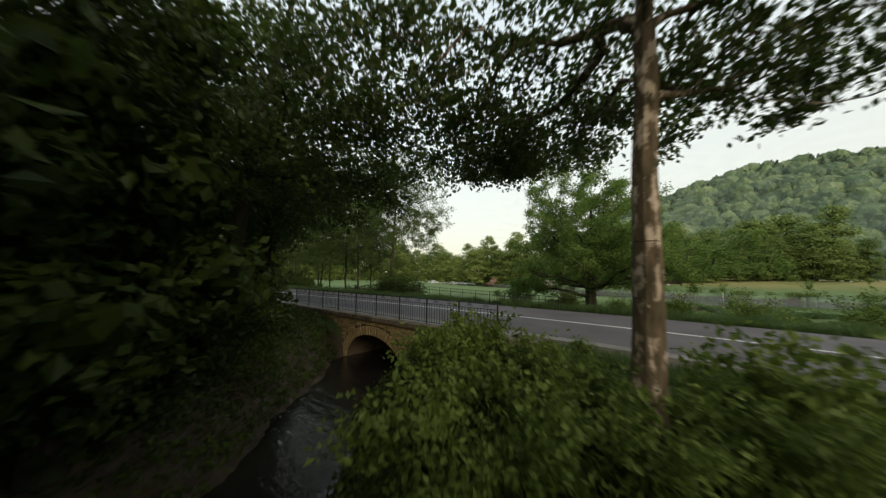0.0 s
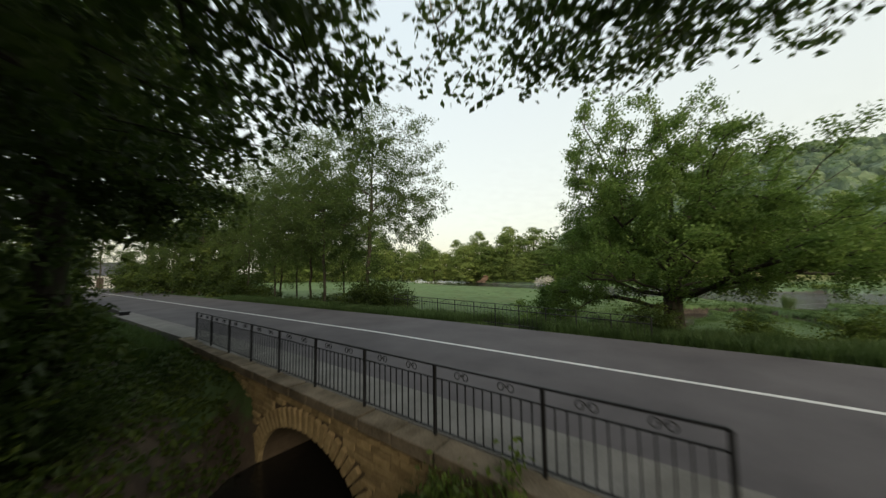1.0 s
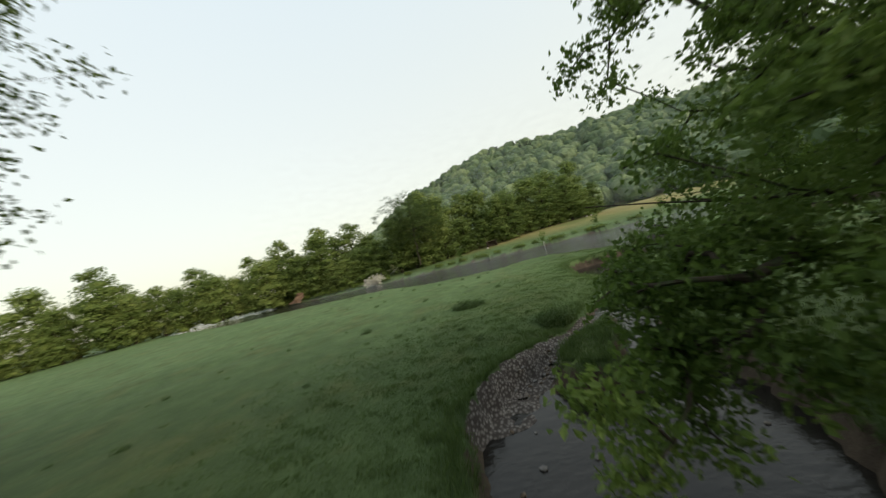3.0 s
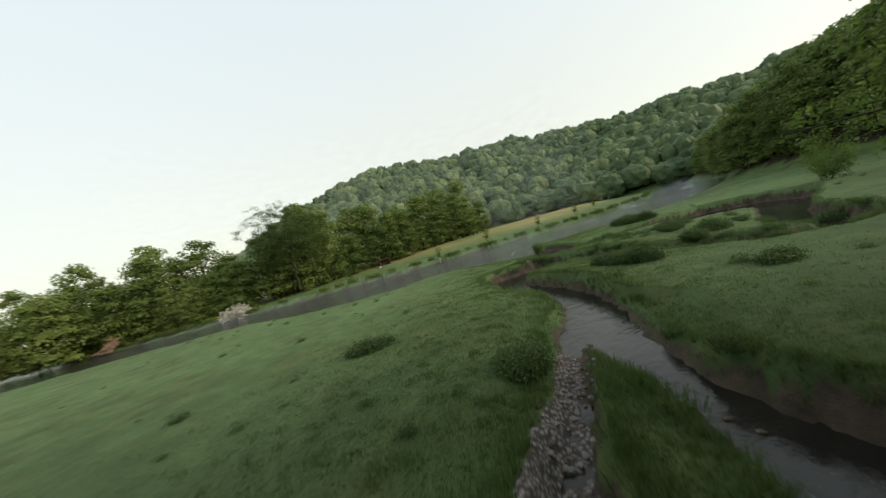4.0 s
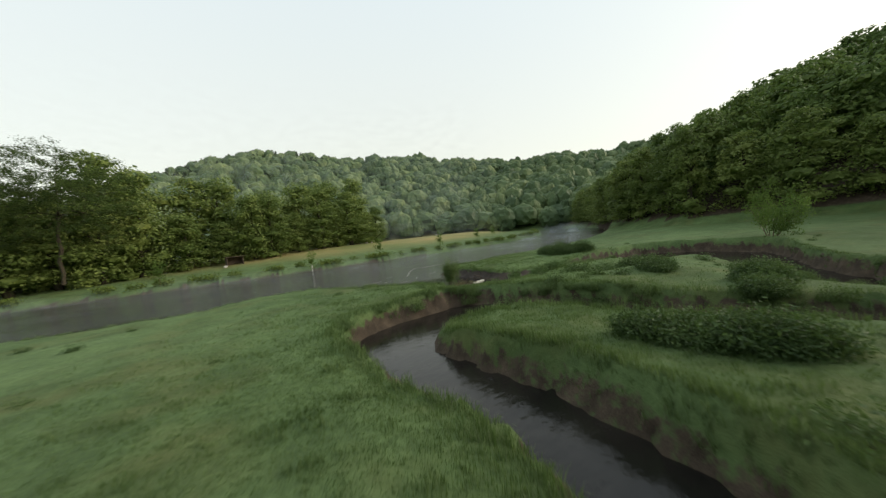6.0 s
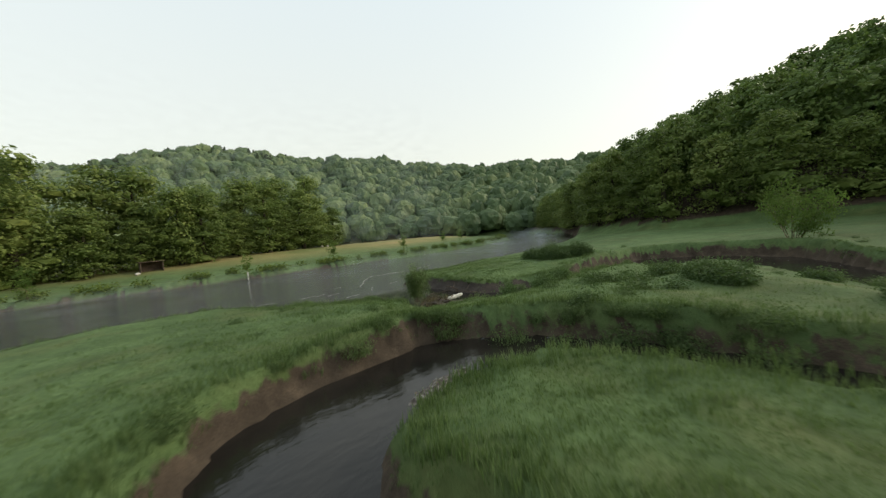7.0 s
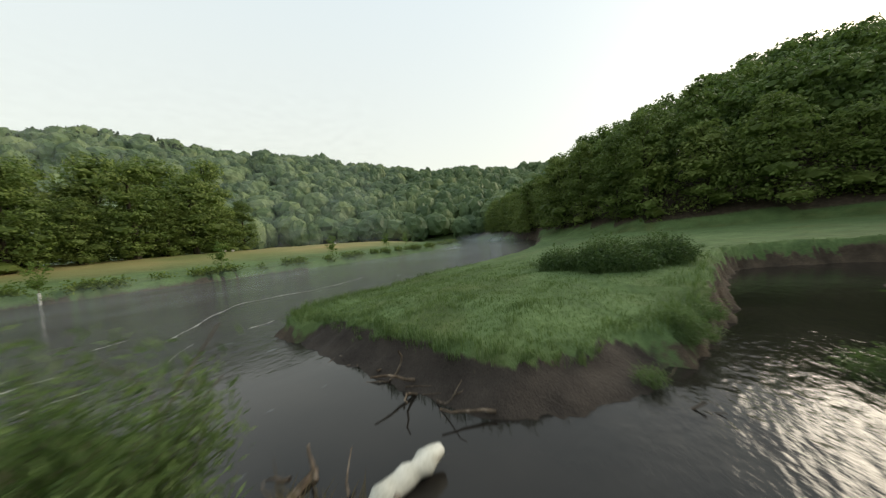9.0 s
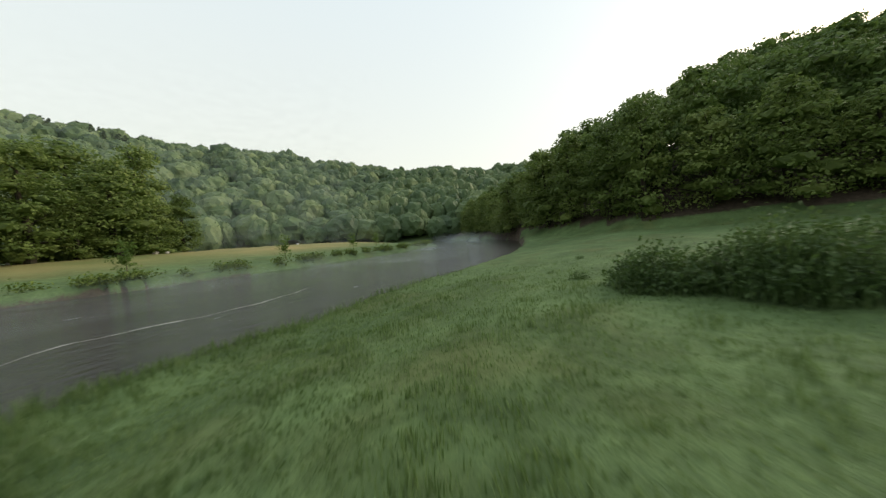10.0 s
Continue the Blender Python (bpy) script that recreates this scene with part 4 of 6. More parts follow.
a1, a2, a3 = alder(61, 16.0, 0.05, 50000, 6.6, 720), alder(62, 17.5, -0.05, 34000, 5.0, 520), alder(63, 18.5, 0.02, 24000, 4.6, 400)
a1.matrix_basis = pose(-21.4, 18.6, -0.4)
a2.matrix_basis = pose(-26.6, 18.5, -0.4)
a3.matrix_basis = pose(-36.0, 19.2, -0.4)
rng = np.random.default_rng(8)
for src, x, y, s in ((a1, -31.0, 19.6, 0.85), (a2, -34.0, 17.8, 0.8), (a3, -41.0, 18.0, 0.85), (a3, -46.0, 19.5, 0.9), (a2, -52.0, 16.5, 0.95), (a3, -60.0, 15.5, 0.9), (a3, -68.0, 14.0, 0.95),
                     (a2, -44.0, 25.0, 1.0), (a3, -56.0, 24.0, 0.9), (a3, -78.0, 10.0, 1.0), (a2, -29.0, 22.0, 0.7)):
    m = pose(x, y, -0.5, 0, 0, rng.uniform(0, 360)) @ Matrix.Diagonal((s, s, s, 1))
    copy_thing(src, m).matrix_basis = m


# ---------------------------------------------------------------- trees over the start of the way
def bank_tree(name, label, seed, base, tall, rad, lobes, leaves, size, bark_mat, lean=(0, 0)):
    """A tree over a straight bole; lobes (x, y, z, half width, half height, twigs) make up its crown."""
    r = np.random.default_rng(seed)
    steps = 10
    bole = [np.array([lean[0] * (k / steps) ** 1.3 + r.normal() * 0.03, lean[1] * (k / steps) ** 1.3 + r.normal() * 0.03, tall * k / steps]) for k in range(steps + 1)]
    t = np.concatenate([dome(r, n_, (x, y, z), (w, w, h), 0.2, 0.35, 1.6) for x, y, z, w, h, n_ in lobes])
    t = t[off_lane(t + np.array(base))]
    segs, ends = branching(r, bole, [], t, 0.007, 0.5, 0.3, rad)
    segs = [(p, q, max(a, rad * (1.15 - 0.075 * p[2])) if i < steps else a, max(b, rad * (1.15 - 0.075 * q[2])) if i < steps else b) for i, (p, q, a, b) in enumerate(segs)]
    ob = thing(name, label, "tree", "trees on the brook's bank", pose(*base))
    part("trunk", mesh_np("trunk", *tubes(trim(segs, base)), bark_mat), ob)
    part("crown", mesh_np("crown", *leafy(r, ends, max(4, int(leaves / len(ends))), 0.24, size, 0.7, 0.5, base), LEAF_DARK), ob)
    return ob


bank_tree("roadside_maple", "young maple with pale blotched bark overhanging the road", 71, (1.93, 4.0, -0.9), 12.0, 0.23,
          [(0.2, 0.2, 9.4, 4.6, 2.6, 310), (-3.6, 2.0, 7.2, 2.9, 1.5, 150), (2.8, 2.4, 7.2, 2.8, 1.3, 135), (-4.2, -1.6, 7.6, 2.6, 1.6, 120), (-1.0, 4.2, 7.4, 2.6, 1.3, 90), (-4.8, 3.4, 7.2, 2.2, 1.1, 70), (-5.2, 6.0, 7.7, 2.1, 0.8, 50), (-7.2, 5.2, 7.6, 1.9, 0.8, 36), (-3.0, 6.6, 7.6, 1.8, 0.8, 35), (3.4, -1.5, 8.2, 2.6, 1.5, 80)], 31000, 0.17, BARK_ALDER, (0.3, 0.2))
bank_tree("leaning_maple", "dark leaning maple on the brook's bank with hanging branches", 72, (-8.4, 1.0, -0.8), 12.0, 0.26,
          [(1.2, 1.0, 9.6, 4.6, 3.0, 240), (3.2, 1.6, 6.4, 3.0, 1.8, 170), (-1.6, 2.2, 6.0, 3.0, 2.0, 140), (1.4, 4.2, 6.6, 2.8, 1.5, 120), (4.4, -2.0, 7.0, 2.8, 1.8, 90)], 22000, 0.16, BARK_DARK, (1.4, 1.2))
bank_tree("verge_maple", "dark maple on the verge past the bridge, leaning over the road", 74, (-16.8, 4.0, -0.3), 12.0, 0.25,
          [(0.5, 0.5, 8.8, 4.2, 3.0, 220), (1.6, 1.4, 5.6, 3.2, 1.8, 150), (-2.4, 1.6, 5.6, 3.0, 2.0, 110)], 25000, 0.18, BARK_DARK, (0.6, 0.5))


def ivy_tree(seed, x, y, tall, wide, low=0.25):
    """A bole wrapped in ivy, with drooping leafy boughs."""
    r = np.random.default_rng(seed)
    ob = thing("ivy_tree", "dark ivy-wrapped tree with dense drooping boughs", "tree", "trees on the brook's bank", pose(x, y, float(height(x, y)[0]) - 0.1))
    segs = [(np.array([0, 0, tall * k / 8]), np.array([r.normal() * 0.06, r.normal() * 0.06, tall * (k + 1) / 8]), 0.36 - 0.03 * k, 0.36 - 0.03 * (k + 1)) for k in range(8)]
    part("trunk", mesh_np("trunk", *tubes(segs), BARK_DARK), ob)
    lobes = [(r.normal() * 0.15, r.normal() * 0.15, tall * k / 12, r.uniform(0.55, 0.85)) for k in range(1, 10)]
    lobes += [(wide * math.cos(a) * q, wide * math.sin(a) * q, r.uniform(low, 1.0) * tall, r.uniform(0.7, 1.15)) for a, q in zip(r.uniform(0, 6.28, 26), r.uniform(0.3, 0.75, 26))]
    airy = -18 < x < -8 and y > -1
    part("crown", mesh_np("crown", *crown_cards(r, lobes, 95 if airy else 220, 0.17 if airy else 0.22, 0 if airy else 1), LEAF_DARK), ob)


# the trees behind the start stand out of view, added to block sky light
for k, (x, y, tall, wide, *low) in enumerate(((-4.4, -4.0, 10.0, 3.2), (0.2, -5.6, 11.0, 4.0), (-10.8, 3.2, 11.0, 3.8, 0.42), (-13.6, 4.0, 11.0, 3.6, 0.42), (-8.2, -0.4, 11.0, 3.6, 0.4), (-5.6, -1.9, 9.5, 3.4), (-9.2, -1.4, 10.0, 3.6), (-12.6, 1.6, 10.0, 3.6), (-15.8, 1.0, 10.5, 3.8), (-3.4, -6.2, 10.0, 3.4), (-21.5, 0.2, 10.5, 3.8), (0.5, -7.5, 10.0, 3.6), (4.8, -7.0, 10.0, 3.8), (8.8, -4.5, 9.5, 3.6), (-7.6, -5.6, 11.0, 4.0), (-28.0, -0.5, 10.5, 3.8), (-36.0, -1.0, 11.0, 4.0), (-61.0, 17.0, 10.0, 4.0, 0.1), (-47.0, 18.6, 14.0, 4.6, 0.05), (-54.0, 17.8, 16.0, 5.0, 0.05), (-63.0, 17.0, 17.0, 5.4, 0.05), (-73.0, 16.5, 18.0, 5.6, 0.05), (-84.0, 17.0, 18.0, 5.6, 0.05), (-102.0, 4.0, 12.0, 5.0, 0.02), (-48.0, 4.6, 9.0, 3.6, 0.05), (-62.0, 3.0, 10.0, 4.0, 0.05), (-80.0, 0.5, 11.0, 4.5, 0.05), (-52.0, 19.0, 10.0, 4.0, 0.1))):
    ivy_tree(200 + k, x, y, tall, wide, *low)


# ---------------------------------------------------------------- shrubs
def shrub(name, label, seed, wide, tall, leaves, size, leaf, group, base_leaf=0.1):
    r = np.random.default_rng(seed)
    segs, tips = [], []
    for _ in range(12):
        a = r.uniform(0, 6.28)
        foot = np.array([math.cos(a), math.sin(a), 0]) * wide * 0.18 * r.uniform(0, 1)
        grow(r, foot, unit(np.array([math.cos(a) * wide / tall * 0.55, math.sin(a) * wide / tall * 0.55, 1.0])), tall * r.uniform(0.7, 1.05), 0.02, 2, 3, segs, tips, 0.2, 0.0, 1.6, 0.55, (30, 70), 0.1)
    ob = thing(name, label, "shrub", group)
    part("brushwood", mesh_np("brushwood", *tubes(segs), BARK_DARK), ob)
    part("leaves", mesh_np("leaves", *leafy(r, tips, max(4, int(leaves / len(tips))), 0.16, size, 0.7), leaf), ob)
    return ob


def repeat(src, spots, rng, ground=None):
    """Places a thing and its copies at (x, y, scale)."""
    for k, (x, y, s) in enumerate(spots):
        z = float(height(x, y)[0]) if ground is None else ground
        m = pose(x, y, z - 0.05, 0, 0, rng.uniform(0, 360)) @ Matrix.Diagonal((s, s, s, 1))
        ob = src if k == 0 else copy_thing(src, m)
        ob.matrix_basis = m


rng = np.random.default_rng(17)
repeat(shrub("bramble_bush", "leafy green bramble and hazel on the brook's bank", 81, 1.7, 1.5, 3200, 0.15, LEAF_SHRUB, "bushes by the brook"),
       [(-2.2, 5.0, 0.8), (-1.2, 3.7, 0.85), (0.2, 4.8, 0.72), (1.3, 2.8, 0.8), (-3.3, 6.2, 0.65), (-0.6, 5.6, 0.6), (1.2, 5.3, 0.5), (3.2, 3.6, 0.75), (2.6, 5.0, 0.55), (-4.8, 6.6, 0.6), (0.0, 1.6, 0.8), (3.3, 4.9, 0.9), (2.9, 2.7, 0.6)], rng)
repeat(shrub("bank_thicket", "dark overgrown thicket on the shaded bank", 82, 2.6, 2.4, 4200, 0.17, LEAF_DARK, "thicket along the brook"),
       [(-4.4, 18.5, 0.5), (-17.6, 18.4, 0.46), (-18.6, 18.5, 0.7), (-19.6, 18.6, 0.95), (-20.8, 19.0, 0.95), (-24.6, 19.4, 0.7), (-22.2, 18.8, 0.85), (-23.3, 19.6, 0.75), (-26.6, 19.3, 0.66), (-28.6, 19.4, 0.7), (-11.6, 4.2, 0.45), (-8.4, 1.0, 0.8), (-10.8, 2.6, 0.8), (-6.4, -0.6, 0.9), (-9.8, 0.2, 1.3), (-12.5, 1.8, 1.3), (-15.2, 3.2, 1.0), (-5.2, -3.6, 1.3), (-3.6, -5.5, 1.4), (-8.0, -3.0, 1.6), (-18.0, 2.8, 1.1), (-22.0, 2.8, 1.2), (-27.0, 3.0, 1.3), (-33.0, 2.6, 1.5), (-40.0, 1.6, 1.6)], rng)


# ---------------------------------------------------------------- grass
def blades(rng, x, y, z, tall, count, lean=0.5, wide=0.0045, flow=None):
    """Tufts of bent blades: count blades at each place."""
    n = len(x) * count
    base = np.repeat(np.stack([x, y, z], 1), count, 0) + rng.normal(size=(n, 3)) * (0.035, 0.035, 0)
    h = np.repeat(tall, count)[:, None] * rng.uniform(0.55, 1.15, (n, 1))
    a = rng.uniform(0, 2 * np.pi, n)
    d = np.stack([np.cos(a), np.sin(a), 0 * a], 1)
    droop = np.full((n, 1), 1.0)
    if flow is not None:
        d = d * 0.6 + np.repeat(np.c_[flow, 0 * x], count, 0)
        droop = 1.0 - 0.75 * np.repeat(np.hypot(flow[:, :1], flow[:, 1:]), count, 0)
    side = np.stack([-np.sin(a), np.cos(a), 0 * a], 1) * (wide + 0.008 * h)
    bend = d * h * lean * rng.uniform(0.3, 1.2, (n, 1))
    mid = base + bend * 0.35 + (0, 0, 0.6) * h
    v = np.stack([base - side, base + side, mid + side * 0.75, mid - side * 0.75, base + bend + (0, 0, 1.0) * h * droop], 1)
    k = 5 * np.arange(n)[:, None]
    return v.reshape(-1, 3), [k + np.array([0, 1, 2, 3]), k + np.array([3, 2, 4])]


rng = np.random.default_rng(91)
way = [(-12, 19), (-11.7, 23), (-10.9, 26), (-9.6, 28.7), (-7.9, 31.3), (-4, 37), (-1.4, 40.3), (2.6, 44.6), (6.6, 48.6), (9.5, 52), (14, 56)]
n = 170000
k = rng.integers(0, len(way) - 1, n)
t = rng.uniform(0, 1, n)
wa = np.array(way, float)
x = wa[k, 0] + (wa[k + 1, 0] - wa[k, 0]) * t + rng.normal(size=n) * 4.2
y = wa[k, 1] + (wa[k + 1, 1] - wa[k, 1]) * t + rng.normal(size=n) * 4.2
z, e, g, _ = terrain(x, y)
w = water_far(x, y)
ok = (w > 0.25) & (z > WATER_Z + 0.35) & (e < 0.55) & (g < 0.3) & (y > 17.3)
x, y, z, w = x[ok], y[ok], z[ok], w[ok]
tuft = np.clip(waves(x, y, 1.1, 36) + 0.6 * waves(x, y, 3.0, 33), 0, 1.4)
tall = 0.05 + 0.075 * tuft + 0.16 * np.exp(-np.maximum(w - 0.4, 0) / 0.3)
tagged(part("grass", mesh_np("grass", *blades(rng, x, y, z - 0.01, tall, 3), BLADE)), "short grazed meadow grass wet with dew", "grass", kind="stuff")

# long grass along the banks and the road's verges
n = 130000
x, y = rng.uniform(-14, 24, n), rng.uniform(18, 62, n)
w = water_far(x, y) - 0.6 * ((x > 7.0) & (x < 11.5) & (y > 46.0) & (y < 54.6))
ok = (w > 0.05) & (w < 0.5) & ((x < 13.5) | (y < 36.5) | (w > 0.38))
x, y = x[ok], y[ok]
vx = rng.uniform(-40, 16, 34000)
vy = np.where(rng.uniform(0, 1, 34000) < 0.75, rng.uniform(16.15, 19.6, 34000), rng.uniform(6.2, 7.6, 34000) + 0.9 * (vx > -2.4)) + road_bend(vx)
ok = (vy > 10) | (vx < -17.6) | (vx > -1.5)
x, y = np.r_[x, vx[ok]], np.r_[y, vy[ok]]
z, e, g, _ = terrain(x, y)
ok = (g < 0.4) & (z > WATER_Z + 0.12)
x, y, z = x[ok], y[ok], z[ok]
w = water_far(x, y) - 0.6 * ((x > 7.0) & (x < 11.5) & (y > 46.0) & (y < 54.6))
flow = -np.stack([water_far(x + 0.1, y) - w, water_far(x, y + 0.1) - w], 1) / 0.1
flow = flow / np.maximum(1.0, np.hypot(flow[:, :1], flow[:, 1:])) * (0.9 * (1 - ease(w, 0.2, 0.7)) * (y > 20))[:, None]
tall = 0.17 + 0.11 * waves(x, y, 2.0, 35) + 0.26 * (1 - ease(y, 18.2, 19.4)) + 0.12 * (1 - ease(w, 0.1, 0.5)) * (y > 20)
tall = tall * np.where((x < -2.6) & (y > 28) & (y < 41), 0.6, 1.0) * np.where(x > 10, 0.6, 1.0)
tall = tall * np.where((x > -2.2) & (x < 3.0) & (y > 36) & (y < 43.6), 0.45, 1.0)
tall = tall * np.where((x > 4) & (x < 14) & (y > 40) & (y < 45.5), 0.6, 1.0) * np.where((x > 7.6) & (x < 11.5) & (y > 46) & (y < 55), 1.45, 1.0)
tall = tall * (1 - 0.5 * (1 - ease(np.hypot((x - 3.8) / 4.0, (y - 48.6) / 4.6), 0.6, 1.1)))
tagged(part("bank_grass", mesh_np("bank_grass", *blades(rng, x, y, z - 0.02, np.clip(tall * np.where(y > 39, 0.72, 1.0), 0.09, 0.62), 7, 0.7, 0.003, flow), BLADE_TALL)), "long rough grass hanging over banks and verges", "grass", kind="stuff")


# ---------------------------------------------------------------- clumps and bushes on the meadow
def clump(name, label, seed, long, wide, tall, count, leaf, group="", category="bush", size=0.07, lean=0.5):
    """A low mass of upright stems and leaves over an oval."""
    r = np.random.default_rng(seed)
    n = count
    a, q = r.uniform(0, 6.28, n), np.sqrt(r.uniform(0, 1, n))
    x, y = long / 2 * q * np.cos(a), wide / 2 * q * np.sin(a)
    h = tall * (1 - 0.55 * q ** 3) * r.uniform(0.65, 1.1, n) * (0.85 + 0.25 * np.sin(x * 2.1 + seed) * np.cos(y * 2.7))
    v1, f1 = blades(r, x, y, 0 * x - 0.03, h * 0.9, 1, lean, 0.008)
    ob = thing(name, label, category, group)
    part("stalk_mass", mesh_np("stalk_mass", v1, f1, BLADE_TALL), ob)
    c = np.stack([x, y, h * r.uniform(0.25, 1.0, n)], 1) + r.normal(size=(n, 3)) * 0.05
    c = np.repeat(c, 5, 0) + r.normal(size=(5 * n, 3)) * (0.09, 0.09, 0.07)
    part("foliage", mesh_np("foliage", *leaf_quads(r, c, size, 0.6), leaf), ob)
    return ob


def settle(ob, x, y, turn=0.0, s=1.0, sink=0.03):
    ob.matrix_basis = pose(x, y, float(height(x, y)[0]) - sink, 0, 0, turn) @ Matrix.Diagonal((s, s, s, 1))
    return ob


LEAF_NETTLE = foliage("nettle_leaves", (0.028, 0.054, 0.018), (0.066, 0.112, 0.036), (0.13, 0.185, 0.068), 0.9)
settle(clump("nettle_bed", "long dark green bed of nettles on the meadow", 301, 3.4, 1.4, 0.72, 2300, LEAF_NETTLE), 0.75, 35.6, -74)
settle(clump("nettle_bed", "dark green nettle clump on the peninsula meadow", 302, 2.4, 1.9, 1.0, 1700, LEAF_NETTLE), 15.3, 47.9, 80)
settle(clump("nettle_bed", "lower nettle clump at the end of the bed", 303, 1.6, 1.4, 0.75, 800, LEAF_NETTLE), 15.6, 49.6, 60)
settle(clump("nettle_bed", "dark green nettle clump on the peninsula meadow", 304, 1.8, 1.6, 0.9, 1000, LEAF_NETTLE), 16.2, 46.8, -10)
settle(clump("meadow_bush", "dark rush clump standing alone on the meadow", 305, 1.9, 1.3, 0.5, 800, LEAF_NETTLE), -11.9, 36.3, 10)
settle(clump("bank_bush", "rounded leafy clump on the stream bank", 306, 1.7, 1.4, 0.85, 1000, LEAF_NETTLE), -8.3, 30.7, 50)
for x, y, long, wide, tall, turn in ((9.5, 39.6, 2.3, 1.3, 0.62, 40), (7.7, 35.9, 2.2, 1.5, 0.75, 20), (5.7, 35.6, 1.2, 1.0, 0.6, 0), (11.7, 33.0, 1.5, 1.0, 0.6, 30), (0.7, 29.8, 1.3, 0.9, 0.4, 10), (8.6, 42.8, 1.2, 0.5, 0.28, -15), (12.6, 37.3, 1.1, 0.7, 0.45, 30), (10.9, 41.2, 1.8, 0.8, 0.45, -20)):
    settle(clump("rush_clump", "dark green clump of rushes and dock in the meadow grass", int(300 + 31 * x + y), long, wide, tall, int(520 * long * wide), LEAF_NETTLE, "rush clumps along the stream", "bush", 0.07, 0.6), x, y, turn)
tuft = clump("rush_tuft", "tuft of dark rushes in the grass", 307, 0.55, 0.5, 0.34, 90, LEAF_NETTLE, "rush tufts", "tuft", 0.05, 0.8)
rng = np.random.default_rng(55)
spots = [(5.3, 41.8, 1.4), (7.1, 41.1, 1.7), (5.1, 39.9, 1.2), (4.0, 36.4, 1.6), (-1.5, 34.0, 1.3), (0.5, 30.6, 1.2), (-12.3, 31.3, 1.0), (-18.3, 35.9, 1.1), (11.3, 39.8, 1.5), (7.0, 45.7, 1.6), (12.2, 41.9, 1.7), (14.5, 42.2, 1.9), (9.8, 42.3, 1.2), (8.0, 40.4, 1.4), (6.6, 43.6, 1.0), (15.0, 39.2, 1.4), (4.9, 46.6, 1.0), (-15.5, 43.0, 1.0), (-9.5, 41.0, 0.9)]
for _ in range(130):
    x, y = rng.uniform(-30, 24), rng.uniform(26, 68)
    if float(water_far(np.array([x]), np.array([y]))[0]) > 0.8:
        spots.append((x, y, rng.uniform(0.3, 0.9)))
for _ in range(9):
    x, y = rng.uniform(5.0, 13.0), rng.uniform(40.5, 45.0)
    if float(water_far(np.array([x]), np.array([y]))[0]) > 0.4:
        spots.append((x, y, rng.uniform(0.9, 1.7)))
repeat(tuft, spots, rng)
hang = clump("bank_tuft", "shaggy grass tuft hanging over the stream bank", 309, 0.8, 0.7, 0.42, 150, BLADE_TALL, "tufts on the banks", "tuft", 0.045, 1.5)
spots = [(2.6, 44.7, 1.0), (3.4, 43.1, 1.1), (4.1, 41.9, 1.0), (4.6, 40.8, 1.1), (4.9, 39.6, 1.0), (5.0, 38.4, 1.1), (0.9, 45.3, 0.8), (-1.6, 45.2, 0.7)]
while len(spots) < 46:
    x, y = rng.uniform(-7, 13), rng.uniform(27, 47)
    w = float(water_far(np.array([x]), np.array([y]))[0])
    if 0.08 < w < 0.32 and (x > 3.4 or y < 37) and not (x < -3 and y > 31):
        spots.append((x, y, rng.uniform(0.5, 1.0)))
while len(spots) < 52:
    x, y = rng.uniform(-4, 6), rng.uniform(37, 46.4)
    w = float(water_far(np.array([x]), np.array([y]))[0])
    if 0.04 < w < 0.3 and (x > 3.4 or y > 43.4):
        spots.append((x, y, rng.uniform(0.7, 1.15)))
while len(spots) < 78:
    x, y = rng.uniform(1.5, 13), rng.uniform(38, 47.5)
    if 0.05 < float(water_far(np.array([x]), np.array([y]))[0]) < 0.28 and (x > 4.2 or y > 43.6):
        spots.append((x, y, rng.uniform(0.5, 0.85)))
repeat(hang, spots, rng)
sedge = clump("sedge_tuft", "bright green tall sedge at the water's edge", 308, 1.7, 0.8, 0.5, 420, BLADE, "sedges by the river", "tuft", 0.05, 0.9)
repeat(sedge, [(0.3, 54.0, 1.0), (1.4, 53.0, 1.0), (2.3, 51.8, 0.8), (-0.9, 54.9, 1.0), (-2.8, 55.0, 0.9), (-5.2, 54.8, 0.9), (-8.0, 54.7, 0.8), (4.3, 52.6, 0.5), (3.4, 53.2, 0.6), (4.8, 52.9, 0.45), (3.9, 52.9, 0.5), (4.9, 52.2, 0.35), (9.6, 44.4, 0.7), (10.9, 44.1, 0.9), (5.2, 46.7, 0.6)], rng)
inlet = foliage("inlet_leaves", (0.035, 0.075, 0.02), (0.085, 0.145, 0.045), (0.16, 0.23, 0.09), 1.2)
settle(clump("sedge_bush", "upright bright green sedge bush at the inlet's mouth", 351, 0.5, 0.5, 0.72, 360, inlet, "sedges at the inlet", "bush", 0.06, 0.25), 6.43, 45.25)
settle(clump("sedge_bush", "broad blue-green sedge bush leaning over the inlet", 352, 1.1, 0.6, 0.42, 520, inlet, "sedges at the inlet", "bush", 0.06, 0.4), 8.5, 44.3, -15)
settle(clump("sedge_bush", "low yellow-green sedge bush over the inlet's bank", 353, 0.8, 0.6, 0.36, 420, inlet, "sedges at the inlet", "bush", 0.06, 0.6), 7.3, 44.3, -25)
